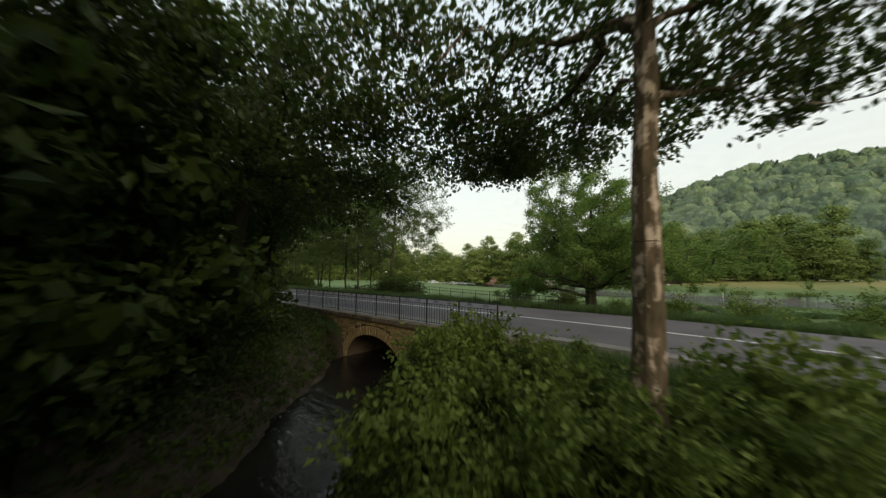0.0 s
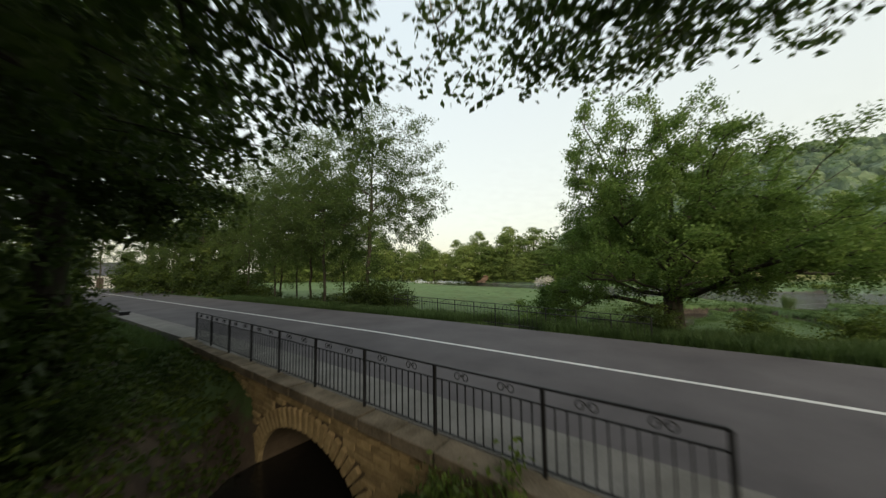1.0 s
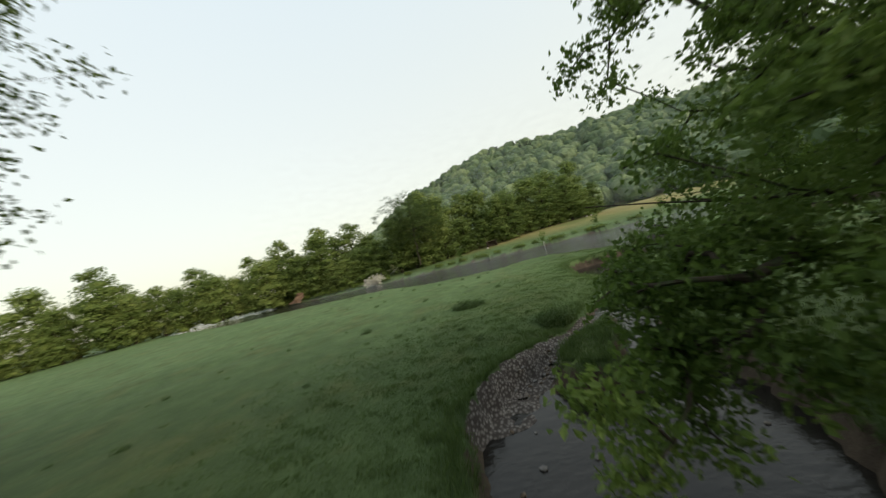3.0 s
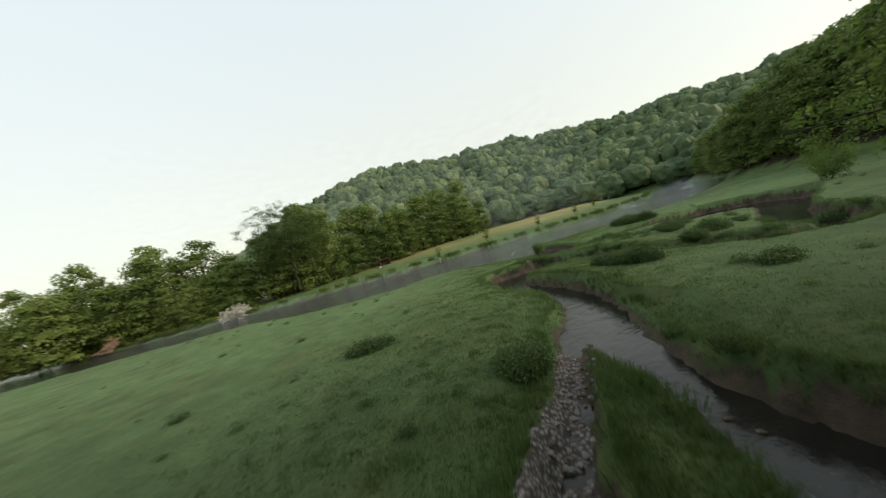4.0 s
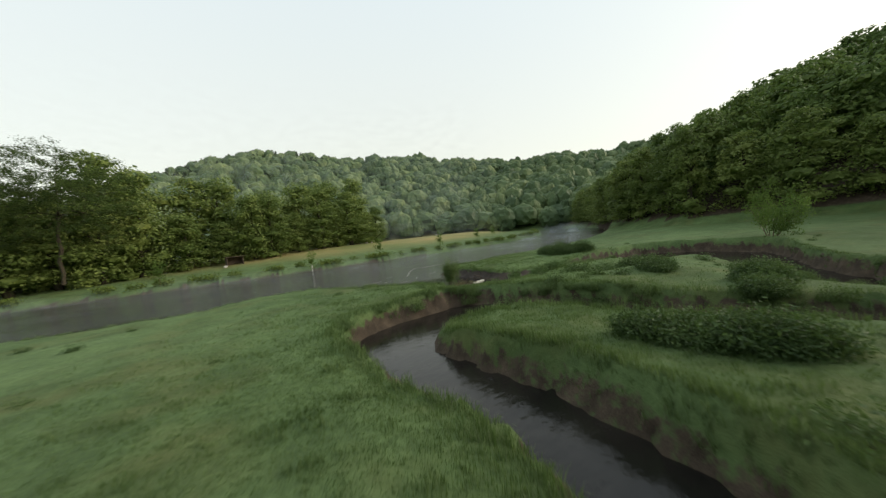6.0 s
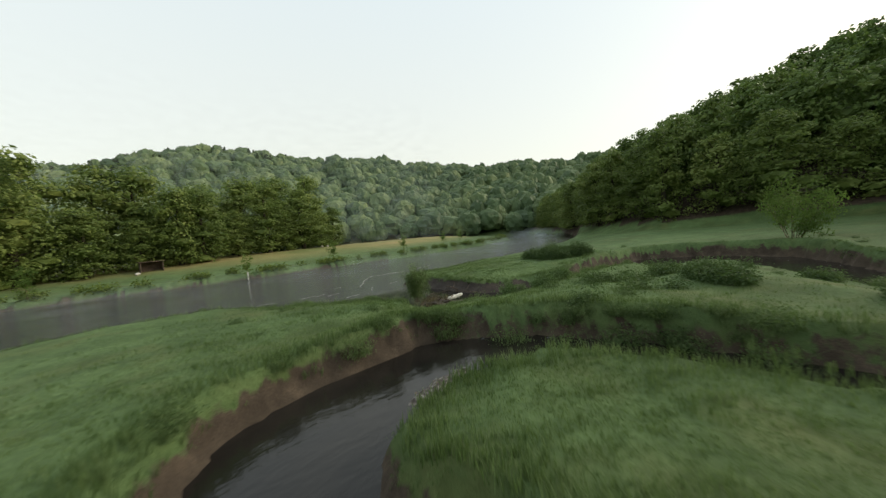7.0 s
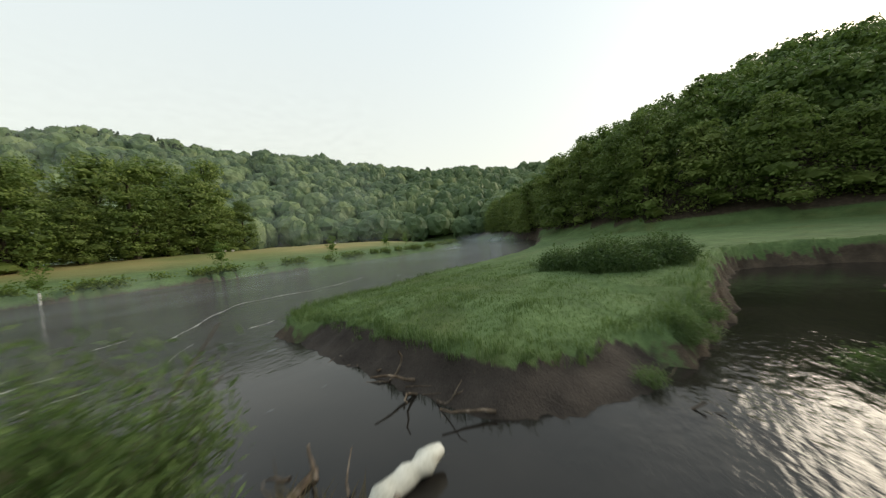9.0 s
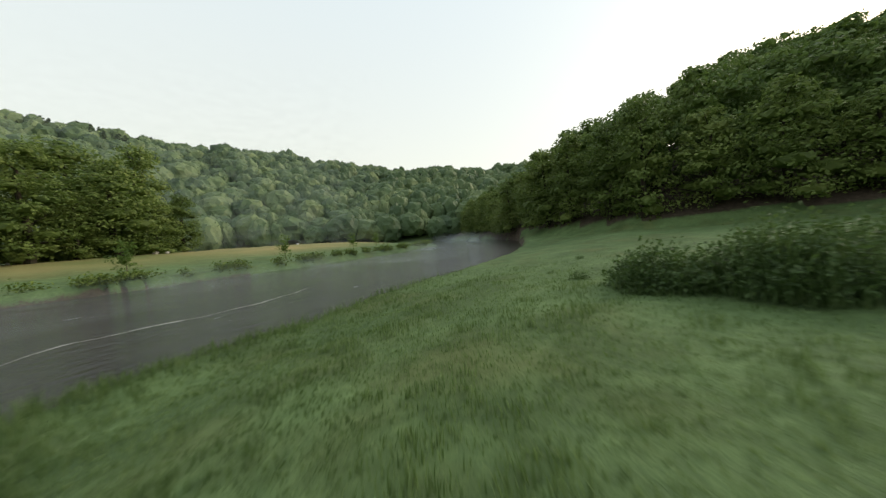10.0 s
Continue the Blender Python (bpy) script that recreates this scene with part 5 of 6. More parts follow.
# the sapling by the far channel
r = np.random.default_rng(66)
segs, tips = [], []
for k in range(9):
    a = k * 0.7
    grow(r, np.array([0.3 * math.cos(a), 0.3 * math.sin(a), 0.0]), unit(np.array([math.cos(a) * 0.55, math.sin(a) * 0.55, 1.0])), r.uniform(2.0, 3.0), 0.03, 2, 3, segs, tips, 0.16, 0.04, 1.6, 0.5, (30, 60), 0.1)
elder = thing("elder_bush", "tall loose elder bush by the far channel", "bush", at=pose(23.6, 37.6, -1.35) @ Matrix.Diagonal((0.75, 0.75, 1.08, 1)))
part("trunk", mesh_np("trunk", *tubes(segs), BARK_ALDER), elder)
part("crown", mesh_np("crown", *leafy(r, tips, max(3, 5600 // len(tips)), 0.22, 0.12), LEAF_OAK), elder)

# bushes right of the oak and under the alders along the far verge
repeat(shrub("verge_bush", "low leafy bush on the far verge", 83, 2.0, 1.5, 3000, 0.12, LEAF_SHRUB, "bushes along the verge"),
       [(-1.0, 18.9, 0.6), (1.0, 19.6, 0.8), (4.5, 19.2, 0.9), (8.0, 19.8, 1.1), (12.0, 20.4, 1.2), (16.5, 21.0, 1.3), (22.0, 21.0, 1.4)], rng)
repeat(shrub("hedge_bush", "dense dark hedge bush under the roadside alders", 84, 3.0, 2.4, 5200, 0.15, LEAF_DARK, "hedge under the alders"),
       [(-23.4, 19.4, 0.4), (-29.0, 19.4, 0.4), (-31.5, 19.0, 0.5), (-35.0, 18.8, 0.65), (-38.5, 18.6, 0.8), (-42.0, 18.4, 1.3), (-46.0, 18.0, 1.4), (-50.0, 17.2, 1.5), (-55.0, 16.2, 1.5), (-60.0, 15.0, 1.6), (-66.0, 13.6, 1.6), (-72.0, 12.0, 1.7)], rng)

# scrub and rough tufts along the far bank
r = np.random.default_rng(87)
fx = r.uniform(-110, 120, 15000)
line = np.array(RIVER_FAR, float)
fy = np.interp(fx, line[:, 0], line[:, 1]) + r.uniform(0.2, 1.6, 15000)
keep = waves(fx, fy, 5.0, 61) > 0.0
fx, fy = fx[keep], fy[keep]
c = np.stack([fx, fy, height(fx, fy) + r.uniform(0.0, 0.45, len(fx))], 1)
c = np.repeat(c, 4, 0) + r.normal(size=(4 * len(c), 3)) * 0.2
tagged(part("bank_scrub", mesh_np("bank_scrub", *leaf_quads(r, c, 0.24, 0.6), LEAF_SHRUB)), "rough green scrub along the far river bank", "scrub", kind="stuff")

# a tall airy tree stands over the wood across the river
m = pose(-23.5, 99.0, 0.2, 0, 0, 40) @ Matrix.Diagonal((1.6, 1.6, 1.3, 1))
copy_thing(a1, m).matrix_basis = m

# spruces along the far ridge
chunks, r = [], np.random.default_rng(88)
for k in range(70):
    az, rr = radians(-8 + 26 * k / 70 + r.uniform(-0.4, 0.4)), r.uniform(300, 330)
    x, y = rr * math.sin(az), 40 + rr * math.cos(az)
    z, h = float(land(np.array([x]), np.array([y]))[0][0]) + 4.0, r.uniform(8, 11.5)
    n_ = 90
    f_ = r.uniform(0, 1, n_)
    a_, q_ = r.uniform(0, 6.28, n_), 2.6 * (1 - f_) + 0.2
    chunks.append(leaf_quads(r, np.stack([x + q_ * np.cos(a_), y + q_ * np.sin(a_), z + h * f_], 1), 1.6, -0.2))
LEAF_SPRUCE = foliage("spruce_needles", (0.02, 0.04, 0.016), (0.04, 0.065, 0.026), (0.07, 0.1, 0.04), 0.05, 0.1)
tagged(part("ridge_spruces", mesh_np("ridge_spruces", *join(chunks), LEAF_SPRUCE)), "row of dark spruces along the far ridge", "woodland", kind="stuff")

# dark undergrowth on the shaded banks
n = 60000
x, y = np.where(r.uniform(0, 1, n) < 0.7, r.uniform(-17, 6, n), r.uniform(-42, -17, n)), r.uniform(-8, 7.2, n)
z, w = height(x, y), water_far(x, y)
ok = (w > 0.02) & ((x < -9.0) | (y < 6.0))
c = np.stack([x, y, z + r.uniform(0.02, 0.3, n) * (0.6 + 0.4 * waves(x, y, 1.5, 71))], 1)[ok]
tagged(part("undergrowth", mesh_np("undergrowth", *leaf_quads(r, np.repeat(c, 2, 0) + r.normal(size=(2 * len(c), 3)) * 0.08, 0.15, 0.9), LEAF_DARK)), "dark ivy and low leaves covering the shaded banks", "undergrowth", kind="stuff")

# a white cottage where the road bends away, and a grit bin on the verge
WHITEWASH = plain("whitewashed_wall", (0.55, 0.54, 0.5), (0.72, 0.71, 0.68), 1.2, 0.9, 0.3, 20.0, 0.01)
SLATE = plain("slate_roof", (0.05, 0.05, 0.055), (0.1, 0.1, 0.11), 2.0, 0.7, 0.4, 20.0, 0.01)
GLASS = plain("dark_pane", (0.02, 0.022, 0.025), (0.04, 0.042, 0.045), 2.0, 0.1, 0.0, 10.0, 0.001)
house = thing("cottage", "small white cottage with a slate roof by the road", "house", at=pose(-93, 11.5, 0.3, 0, 0, 80))
part("wall", box_mesh("wall", (8.0, 6.0, 2.6), WHITEWASH, 0.02, (0, 0, 1.3)), house)
bm = bmesh.new()
pts = [bm.verts.new(p) for p in ((-4.3, -3.4, 2.5), (4.3, -3.4, 2.5), (4.3, 3.4, 2.5), (-4.3, 3.4, 2.5), (-4.3, 0, 5.0), (4.3, 0, 5.0))]
for ids in ((0, 1, 5, 4), (2, 3, 4, 5), (0, 4, 3), (1, 2, 5), (3, 2, 1, 0)):
    bm.faces.new([pts[i] for i in ids])
part("roof", bm_mesh("roof", bm, SLATE), house, "dark slate roof")
for x in (-2.4, 2.2):
    part("window", box_mesh("window", (1.0, 0.06, 1.1), GLASS, 0.01, (x, -3.02, 1.5)), house, "dark window pane")
part("door", box_mesh("door", (0.95, 0.06, 2.0), WOODEN_DARK, 0.01, (0, -3.02, 1.0)), house, "dark wooden door")
bin_ = thing("grit_bin", "small black grit bin with a lid on the grass verge", "bin", at=pose(-31.0, 7.3, float(height(-31.0, 7.3)[0]) + 0.02))
part("body", box_mesh("body", (0.62, 0.45, 0.5), IRON, 0.03, (0, 0, 0.25)), bin_)
part("lid", box_mesh("lid", (0.68, 0.5, 0.1), IRON, 0.03, (0, 0, 0.56)), bin_)

# a bare reddish bank where the ground has slipped at the wood's edge
SLIP = plain("red_earth", (0.1, 0.062, 0.042), (0.2, 0.13, 0.085), 0.8, 0.95, 0.8, 6.0, 0.12, spec=0.1)
r = np.random.default_rng(89)
u, v = (g.ravel() for g in np.meshgrid(np.linspace(-1, 1, 19), np.linspace(0, 1, 13)))
edge = 1 - 0.45 * v + 0.12 * np.sin(v * 9 + 1)
sx, sz = u * 3.0 * edge, v * 2.6 * (1 - 0.35 * u * u)
sy = 2.2 * v + 0.5 * waves(sx, sz, 2.4, 90) + r.normal(size=len(u)) * 0.12
cell = (np.arange(12)[:, None] * 19 + np.arange(18)).ravel()
scar_z = float(land(np.array([-60.5]), np.array([101.5]))[0][0]) - 0.4
tagged(part("earth_scar", mesh_np("earth_scar", np.stack([sx, sy, sz], 1), np.stack([cell, cell + 1, cell + 20, cell + 19], 1), SLIP), at=pose(-60.8, 101.0, scar_z, 0, 0, -30)), "bare reddish earth face at the wood's edge", "earth bank", kind="structure")

# ---------------------------------------------------------------- hawthorn, shelter, posts across the river
BLOSSOM = foliage("hawthorn_blossom", (0.42, 0.4, 0.34), (0.6, 0.57, 0.5), (0.75, 0.72, 0.66), 0.8)
haw = shrub("hawthorn", "hawthorn bush white with blossom on the far bank", 85, 2.9, 2.6, 3600, 0.24, BLOSSOM, "")
settle(haw, -35.2, 93.0)
WOODEN = plain("weathered_boards", (0.06, 0.042, 0.03), (0.13, 0.095, 0.07), 3.0, 0.85, 0.5, 25.0, 0.01)
shed = thing("field_shelter", "small brown wooden field shelter at the wood's edge", "shed", at=pose(-3.7, 103.0, float(land(np.array([-3.7]), np.array([103.0]))[0][0]) - 0.05, 0, 0, 8) @ Matrix.Diagonal((0.66, 0.7, 0.72, 1)))
part("wall", box_mesh("wall", (0.12, 2.4, 1.9), WOODEN, 0.01, (-1.9, 0, 0.95)), shed)
part("wall", box_mesh("wall", (0.12, 2.4, 1.9), WOODEN, 0.01, (1.9, 0, 0.95)), shed)
part("wall", box_mesh("wall", (3.68, 0.12, 2.1), WOODEN, 0.01, (0, 1.2, 1.05)), shed)
part("roof", box_mesh("roof", (4.4, 3.0, 0.12), WOODEN, 0.01, (0, 0, 2.12)), shed)
PALE = plain("pale_paint", (0.5, 0.49, 0.46), (0.7, 0.69, 0.66), 3.0, 0.7, 0.2, 40.0, 0.004)
TUBE = box_mesh("tree_guard", (0.16, 0.16, 0.95), PALE, 0.03, (0, 0, 0.47))
sapling_crown = mesh_np("crown", *leafy(np.random.default_rng(9), np.random.default_rng(10).normal(size=(60, 3)) * (0.35, 0.35, 0.6) + (0, 0, 2.0), 12, 0.12, 0.16), LEAF_OAK)
stem = mesh_np("trunk", *tubes([(np.zeros(3), np.array([0, 0, 1.6]), 0.03, 0.02)]), BARK_ALDER)
for k, (x, y) in enumerate(((5.1, 83.6), (17.0, 85.0), (-12.5, 87.5), (31.0, 86.0), (47.0, 92.0), (62.0, 101.0))):
    ob = thing("sapling", "young planted tree in a pale guard on the far bank" if k == 0 else "young planted tree on the far bank", "tree", "saplings on the far bank", pose(x, y, float(height(x, y)[0]) - 0.05))
    if k == 0:
        part("tree_guard", TUBE, ob)
    part("trunk", stem, ob)
    part("crown", sapling_crown, ob)


def rock_mesh(seed, material):
    r = np.random.default_rng(seed)
    return mesh_np("boulder", ICO_V * (1, 0.8, 0.6) * (1 + 0.14 * r.normal(size=(len(ICO_V), 1))), ICO_F, material)


STONE_PALE = plain("pale_stone", (0.3, 0.29, 0.26), (0.52, 0.5, 0.46), 4.0, 0.85, 0.5, 30.0, 0.01)
rock = rock_mesh(3, STONE_PALE)
for x, y, s in ((13.3, 111.8, 0.5), (14.3, 112.4, 0.45), (26.5, 113.0, 0.5), (28.0, 113.3, 0.4), (-5.2, 101.2, 0.4), (60.0, 128.0, 0.5)):
    tagged(part("boulder", rock, at=pose(x, y, float(land(np.array([x]), np.array([y]))[0][0]) + 0.15) @ Matrix.Diagonal((s, s, s, 1))), "pale boulder at the edge of the far field", "boulder", "boulders in the far field")

# ---------------------------------------------------------------- driftwood at the confluence
DRIFT = bark("driftwood", (0.06, 0.045, 0.032), (0.15, 0.115, 0.085), (0.22, 0.18, 0.14))
PEELED = plain("peeled_white_wood", (0.5, 0.48, 0.4), (0.72, 0.7, 0.62), 5.0, 0.7, 0.4, 40.0, 0.006)
jam = thing("driftwood_pile", "tangle of brown driftwood branches caught on a mud hump", "driftwood", at=pose(5.45, 48.55, -2.1))
r = np.random.default_rng(77)
mound = DOME_V * (0.75, 0.55, 0.2) * (1 + 0.07 * r.normal(size=(len(DOME_V), 1)) + 0.15 * np.sin(DOME_V[:, :1] * 7 + DOME_V[:, 1:2] * 5))
EARTHY = plain("wet_mud", (0.025, 0.018, 0.012), (0.06, 0.045, 0.032), 3.0, 0.6, 0.6, 30.0, 0.02)
part("mud_hump", mesh_np("mud_hump", mound, DOME_F, EARTHY), jam, "wet dark mud hump")
STRAW = foliage("dry_grass", (0.07, 0.05, 0.025), (0.14, 0.105, 0.055), (0.24, 0.19, 0.1), 1.5, 0.3)
gx_, gy_ = r.normal(size=90) * 0.4, r.normal(size=90) * 0.3
part("dry_grass", mesh_np("dry_grass", *blades(r, gx_, gy_, 0.1 + 0 * gx_, r.uniform(0.12, 0.35, 90), 7, 1.1, 0.004), STRAW), jam, "withered brown grass")["kind"] = "stuff"
for k in range(30):
    a, l = r.uniform(0, 6.28), r.uniform(0.2, 0.62)
    p = np.array([r.normal() * 0.4, r.normal() * 0.32, r.uniform(0.05, 0.36)])
    d = unit(np.array([math.cos(a), math.sin(a), r.uniform(-0.5, 0.7)]))
    segs, q, rad = [], p, r.uniform(0.01, 0.034)
    for _ in range(4):
        d = unit(d + r.normal(size=3) * 0.2)
        segs.append((q, q + d * l / 4, rad, rad * 0.8))
        q, rad = q + d * l / 4, rad * 0.8
    part("branch", mesh_np("branch", *tubes(segs, 0.005), DRIFT), jam)
segs, q, d, rad = [], np.array([-0.5, 0.2, 0.12]), unit(np.array([0.9, 0.35, 0.2])), 0.065
for _ in range(7):
    d = unit(d + r.normal(size=3) * 0.1)
    segs.append((q, rad))
    q, rad = q + d * 0.26, rad * 0.92
ring = [(p[0], p[1] + a * math.cos(j * 0.785), p[2] + a * math.sin(j * 0.785)) for p, a in segs for j in range(8)]
f = np.array([[i * 8 + j, i * 8 + (j + 1) % 8, i * 8 + 8 + (j + 1) % 8, i * 8 + 8 + j] for i in range(len(segs) - 1) for j in range(8)])
part("bough", mesh_np("bough", *join([(np.array(ring), f)]), DRIFT, True), jam, "thick bent bough")
log = thing("white_log", "short peeled white log lying in the water by the driftwood", "log", at=pose(6.7, 48.5, -2.0, 0, -8, -14))
k, m = 10, 9
rings = []
for i in range(m):
    rad = 0.1 * (0.8 + 0.35 * math.sin(i * 1.3) ** 2) * (0.6 if i in (0, m - 1) else 1)
    rings += [((i / (m - 1) - 0.5) * 0.8, rad * math.cos(j * 6.283 / k) * (1 + 0.12 * r.normal()), rad * math.sin(j * 6.283 / k) * (1 + 0.12 * r.normal())) for j in range(k)]
f = [[i * k + j, i * k + (j + 1) % k, (i + 1) * k + (j + 1) % k, (i + 1) * k + j] for i in range(m - 1) for j in range(k)]
v, fs = join([(np.array(rings), np.array(f)), (np.array(rings[:k] + rings[-k:]), np.array([list(range(k))[::-1], list(range(k, 2 * k))]))])
part("wood", mesh_np("wood", v, fs, PEELED, True), log)
# the willow on the hump
segs, tips = [], []
for _ in range(16):
    a = r.uniform(0, 6.28)
    grow(r, np.array([r.normal() * 0.15, r.normal() * 0.15, 0.1]), unit(np.array([math.cos(a) * 0.4, math.sin(a) * 0.4, 1.0])), r.uniform(0.6, 1.25), 0.012, 2, 3, segs, tips, 0.14, 0.05, 1.8, 0.55, (20, 50), 0.1)
willow = thing("willow_bush", "soft grey-green willow bush growing from the driftwood", "bush", at=pose(4.95, 49.05, -2.0) @ Matrix.Diagonal((0.75, 0.75, 0.95, 1)))
part("trunk", mesh_np("trunk", *tubes(segs, 0.005), DRIFT), willow)
LEAF_WILLOW = foliage("willow_leaves", (0.05, 0.09, 0.025), (0.095, 0.15, 0.045), (0.16, 0.22, 0.08), 1.0)
part("crown", mesh_np("crown", *leaf_quads(r, np.repeat(np.array(tips), max(4, 9000 // len(tips)), 0) + r.normal(size=(len(tips) * max(4, 9000 // len(tips)), 3)) * 0.1, 0.1, 0.3, 0.35, 0.22), LEAF_WILLOW), willow)
segs, q, d, rad = [], np.array([0.1, 0, 0.3]), unit(np.array([0.25, -0.1, 1.0])), 0.014
for _ in range(6):
    d = unit(d + r.normal(size=3) * 0.12)
    segs.append((q, q + d * 0.28, rad, rad * 0.85))
    q, rad = q + d * 0.28, rad * 0.85
part("dead_stalk", mesh_np("dead_stalk", *tubes(segs, 0.005), DRIFT), willow, "dry brown stalk")
# stranded roots along the peninsula's mud
for k in range(26):
    t = r.uniform(0, 1)
    x = np.interp(t, [0, 0.25, 0.45, 0.6, 0.75, 1], [7.95, 7.85, 7.7, 7.7, 8.4, 9.3]) + r.uniform(0.05, 0.4)
    y = np.interp(t, [0, 0.25, 0.45, 0.6, 0.75, 1], [52.0, 50.4, 49.0, 48.0, 47.2, 46.6])
    z = float(height(x, y)[0])
    segs, q, d, rad = [], np.array([0, 0, 0.02]), unit(np.array([r.normal(), r.normal(), 0.1])), r.uniform(0.01, 0.03)
    for _ in range(5):
        d = unit(d + r.normal(size=3) * (0.3, 0.3, 0.08))
        segs.append((q, q + d * 0.14, rad, rad * 0.85))
        q, rad = q + d * 0.14, rad * 0.85
    ob = thing("stranded_branch", "bare pale branch stranded on the muddy shore", "branch", "branches on the mud", pose(x, y, z))
    part("wood", mesh_np("wood", *tubes(segs, 0.005), DRIFT), ob)

# pebbles on the bars
pebble = [rock_mesh(400 + k, m) for k, m in enumerate((plain("brown_pebble", (0.12, 0.1, 0.08), (0.26, 0.23, 0.2), 6.0, 0.75, 0.4, 50.0, 0.004), plain("grey_pebble", (0.1, 0.095, 0.09), (0.2, 0.19, 0.18), 9.0, 0.7, 0.4, 60.0, 0.004), DRIFT))]
for k in range(150):
    t = r.uniform(0, 1)
    x, y = (-10.6 + 3.9 * t + r.normal() * 0.22, 26.3 + 4.4 * t + r.normal() * 0.2) if k < 110 else (0.8 + r.normal() * 0.7, 43.0 + r.normal() * 0.25)
    s = r.uniform(0.04, 0.1) if k < 110 else r.uniform(0.02, 0.055)
    tagged(part("cobble", pebble[int(r.integers(3))], at=pose(x, y, float(height(x, y)[0]) + 0.2 * s, 0, 0, r.uniform(0, 360)) @ Matrix.Diagonal((s, s, s, 1))), "rounded river cobble on the gravel bar", "cobble", "cobbles on the gravel bar")

# stones that break the stream's surface below the oak
for _ in range(40):
    x, y = r.uniform(-11.4, -5.9), r.uniform(18.6, 33.0)
    if float(water_far(np.array([x]), np.array([y]))[0]) < -0.15:
        s = r.uniform(0.03, 0.09)
        tagged(part("cobble", pebble[int(r.integers(3))], at=pose(x, y, WATER_Z + 0.1 * s, 0, 0, r.uniform(0, 360)) @ Matrix.Diagonal((s, s, s, 1))), "wet cobble breaking the stream's surface", "cobble", "cobbles in the stream")

# thin lines and flecks of foam on the river
FOAM = plain("river_foam", (0.16, 0.15, 0.13), (0.4, 0.39, 0.36), 3.0, 0.8, 0.5, 20.0, 0.01)


def foam(points, wide, label):
    """A ragged ribbon of foam along a chain of points."""
    p = np.array(points, float)
    u = np.linspace(0, len(p) - 1, 14 * (len(p) - 1))
    x, y = np.interp(u, np.arange(len(p)), p[:, 0]), np.interp(u, np.arange(len(p)), p[:, 1])
    y = y + 0.08 * np.sin(x * 3.1) + r.normal(size=len(u)) * 0.02
    half = wide * (0.35 + np.abs(np.sin(u * 4.3) * 0.5 + r.uniform(0.1, 0.5, len(u)))) * np.minimum(1, np.minimum(u, u[-1] - u) * 2 + 0.1)
    v = np.concatenate([np.stack([x, y - half, 0 * x + WATER_Z + 0.008], 1), np.stack([x, y + half, 0 * x + WATER_Z + 0.008], 1)])
    i, k = np.arange(len(u) - 1), len(u)
    tagged(part("foam", mesh_np("foam", v, np.stack([i, i + 1, i + 1 + k, i + k], 1), FOAM)), label, "foam", "foam on the river")


foam([(6.9, 58.0), (7.5, 59.0), (8.1, 59.7), (8.9, 61.0), (10.1, 62.5), (10.9, 63.0), (12.5, 62.9), (14.2, 62.6), (16.4, 63.0), (19.0, 64.2)], 0.075, "long thin line of foam drifting on the river")
foam([(6.4, 55.4), (6.8, 56.2), (7.3, 57.0)], 0.03, "thin line of foam where the waters meet")
for x, y in ((2.9, 57.9), (3.6, 57.6), (4.1, 56.8), (4.4, 54.9), (8.6, 56.9), (0.6, 58.4), (5.6, 59.5)):
    foam([(x, y), (x + r.uniform(0.3, 0.6), y + r.uniform(0.1, 0.3)), (x + r.uniform(0.7, 1.2), y + r.uniform(0.1, 0.5))], 0.06, "small fleck of pale foam on the river")

# ---------------------------------------------------------------- mist on the river
n = Nodes("river_mist")
dens = n.add("ShaderNodeAttribute")
dens.attribute_name = "thick"
puff = n.step(n.noise(0.16, 3.0, 0.5, (1.0, 1.0, 2.2)), 0.36, 0.72)
fac = n.maths("MULTIPLY", dens.outputs["Fac"], n.maths("ADD", n.maths("MULTIPLY", puff, 0.8), 0.2))
clear, white, glow = n.add("ShaderNodeBsdfTransparent"), n.add("ShaderNodeBsdfDiffuse"), n.add("ShaderNodeBsdfTranslucent")
white.inputs[0].default_value = glow.inputs[0].default_value = (0.84, 0.93, 1.0, 1)
lit, both = n.add("ShaderNodeMixShader", Fac=0.5), n.add("ShaderNodeMixShader")
n.link(white.outputs[0], lit.inputs[1])
n.link(glow.outputs[0], lit.inputs[2])
n.link(fac, both.inputs[0])
n.link(clear.outputs[0], both.inputs[1])
n.link(lit.outputs[0], both.inputs[2])
n.link(both.outputs[0], n.out.inputs[0])
near_line, far_line = np.array(RIVER_NEAR, float), np.array(RIVER_FAR, float)
rows = 8
sheets = []
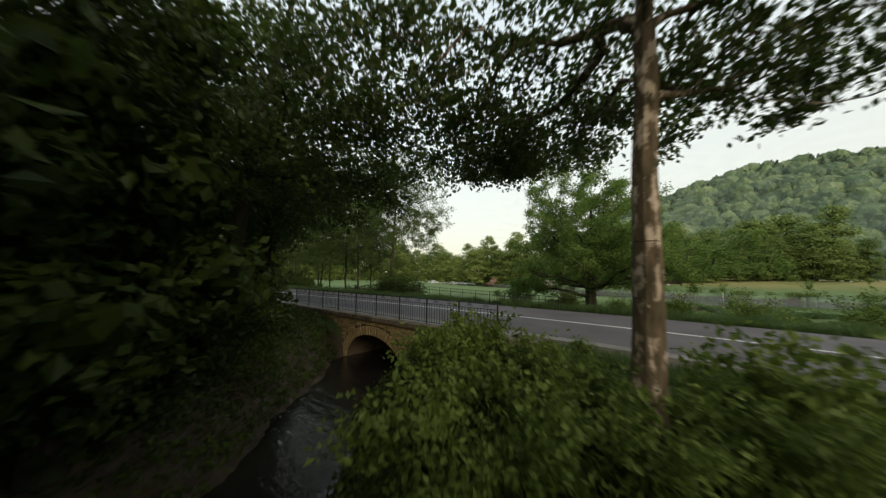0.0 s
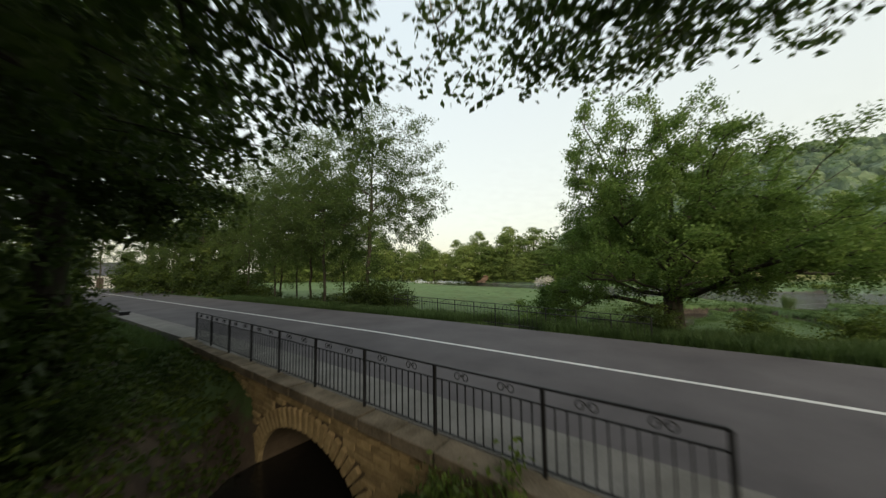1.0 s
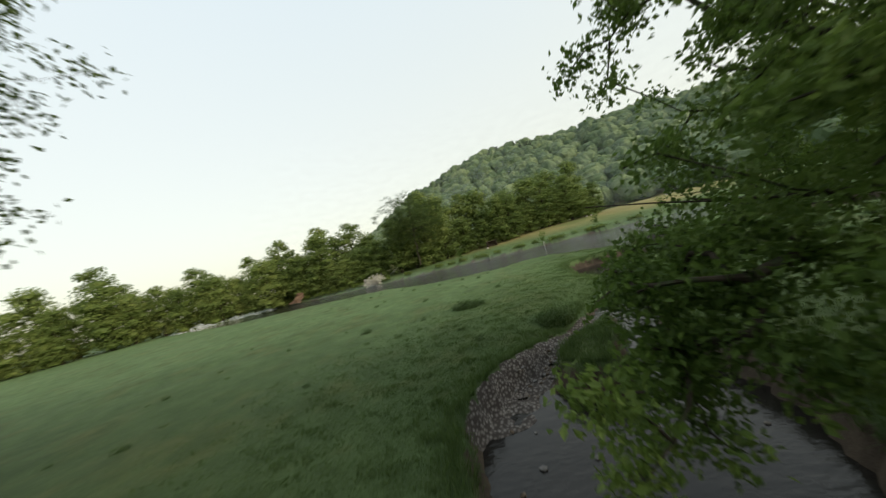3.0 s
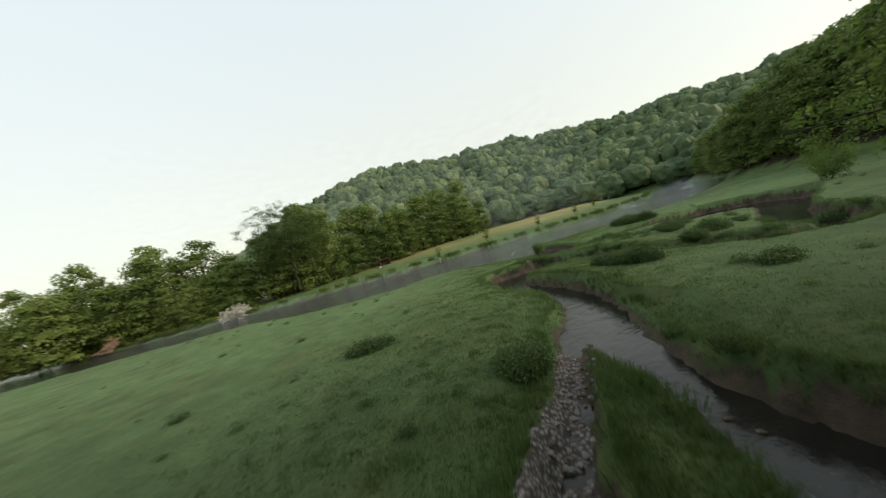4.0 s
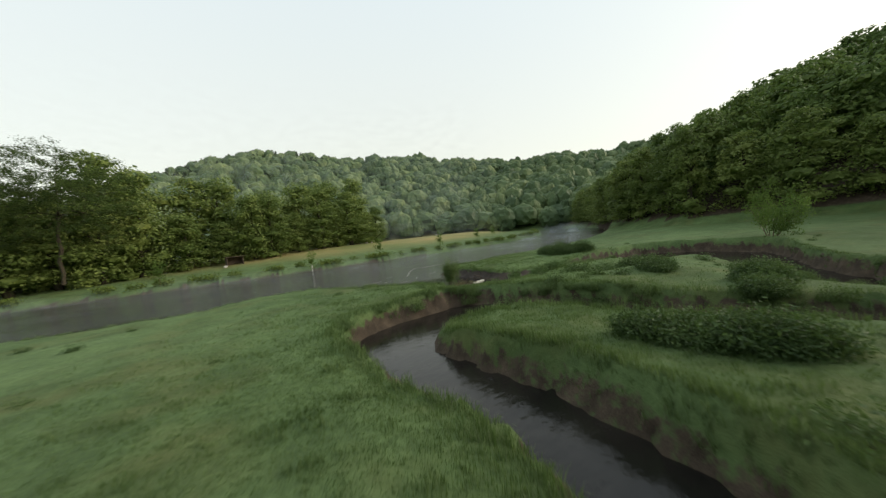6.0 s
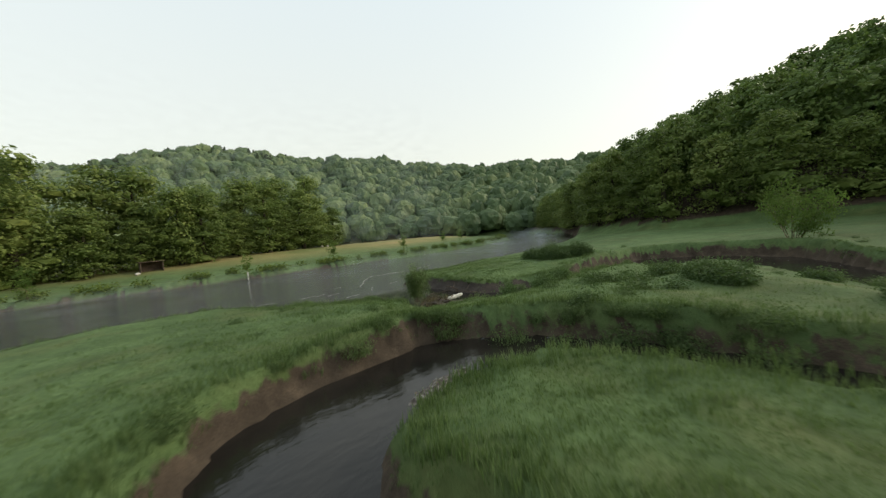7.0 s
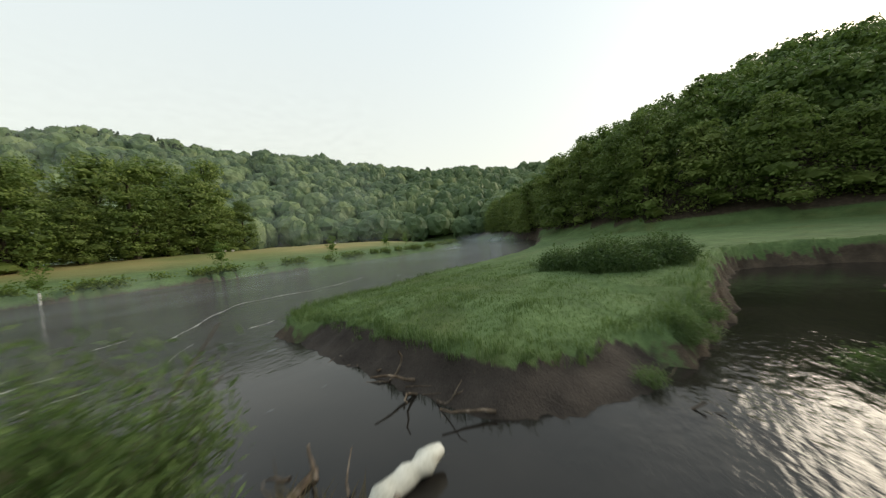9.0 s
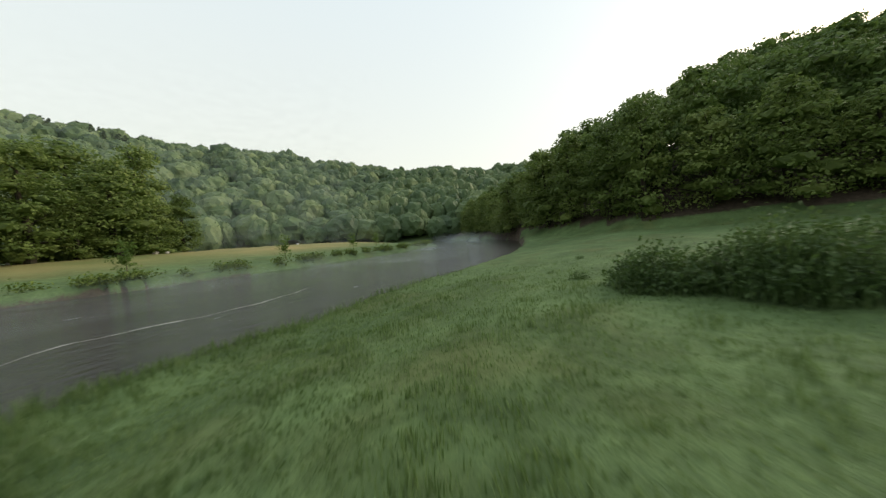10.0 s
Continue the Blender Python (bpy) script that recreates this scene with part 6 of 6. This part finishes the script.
for f_, dense in ((0.42, 0.1), (0.62, 0.17), (0.84, 0.24)):
    mx = np.arange(-60, 40, 1.6)
    a_, b_ = np.interp(mx, near_line[:, 0], near_line[:, 1]), np.interp(mx, far_line[:, 0], far_line[:, 1])
    sheets.append((mx, a_ + (b_ - a_) * f_ + 1.2 * waves(mx, 0 * mx + 40 * f_, 14, 19), dense * ease(mx, -60, -40) * (1 - ease(mx, 16, 39))))
for x0 in (32, 52, 78, 108):
    y0, y1 = np.interp(x0, near_line[:, 0], near_line[:, 1]), np.interp(x0 - 4.0, far_line[:, 0], far_line[:, 1])
    u = np.linspace(0.03, 0.97, 26)
    edge = ease(u, 0.03, 0.4) * (1 - ease(u, 0.75, 0.97))
    sheets.append((x0 - 4.0 * u + 0.8 * np.sin(u * 7 + x0), y0 + (y1 - y0) * u, edge * (0.3 + 0.4 * ease(x0, 30, 80))))
vs, fs, ds, at = [], [], [], 0
for mx, my, amount in sheets:
    tall = 1.5 + 1.6 * ease(mx, 15, 90) + 0.4 * waves(mx, my, 9, 18)
    for k in range(rows):
        u = k / (rows - 1)
        vs.append(np.stack([mx, my + 0.5 * u * waves(mx, my, 5, 17), WATER_Z + 0.03 + tall * u], 1))
        ds.append(amount * (1 - u) ** 1.3 * min(1.0, 0.35 + u * 4))
    i = np.arange(len(mx) - 1)
    for k in range(rows - 1):
        o = at + k * len(mx)
        fs.append(np.stack([o + i, o + i + 1, o + i + 1 + len(mx), o + i + len(mx)], 1))
    at += rows * len(mx)
# a curved see-through sheet imitates thin haze in the valley before the far hill
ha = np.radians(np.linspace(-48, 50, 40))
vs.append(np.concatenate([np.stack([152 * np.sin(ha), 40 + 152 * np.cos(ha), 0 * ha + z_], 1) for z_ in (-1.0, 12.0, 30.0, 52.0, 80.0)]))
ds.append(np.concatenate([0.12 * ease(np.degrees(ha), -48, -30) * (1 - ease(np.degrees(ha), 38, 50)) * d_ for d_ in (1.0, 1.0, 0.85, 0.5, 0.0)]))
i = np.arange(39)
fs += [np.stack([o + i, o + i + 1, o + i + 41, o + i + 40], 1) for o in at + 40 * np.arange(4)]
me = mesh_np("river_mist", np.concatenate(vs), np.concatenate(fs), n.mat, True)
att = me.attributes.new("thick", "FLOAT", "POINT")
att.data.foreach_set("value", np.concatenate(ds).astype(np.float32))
tagged(part("river_mist", me), "thin white sheets for river mist and for haze before the far hill", "mist", kind="stuff")
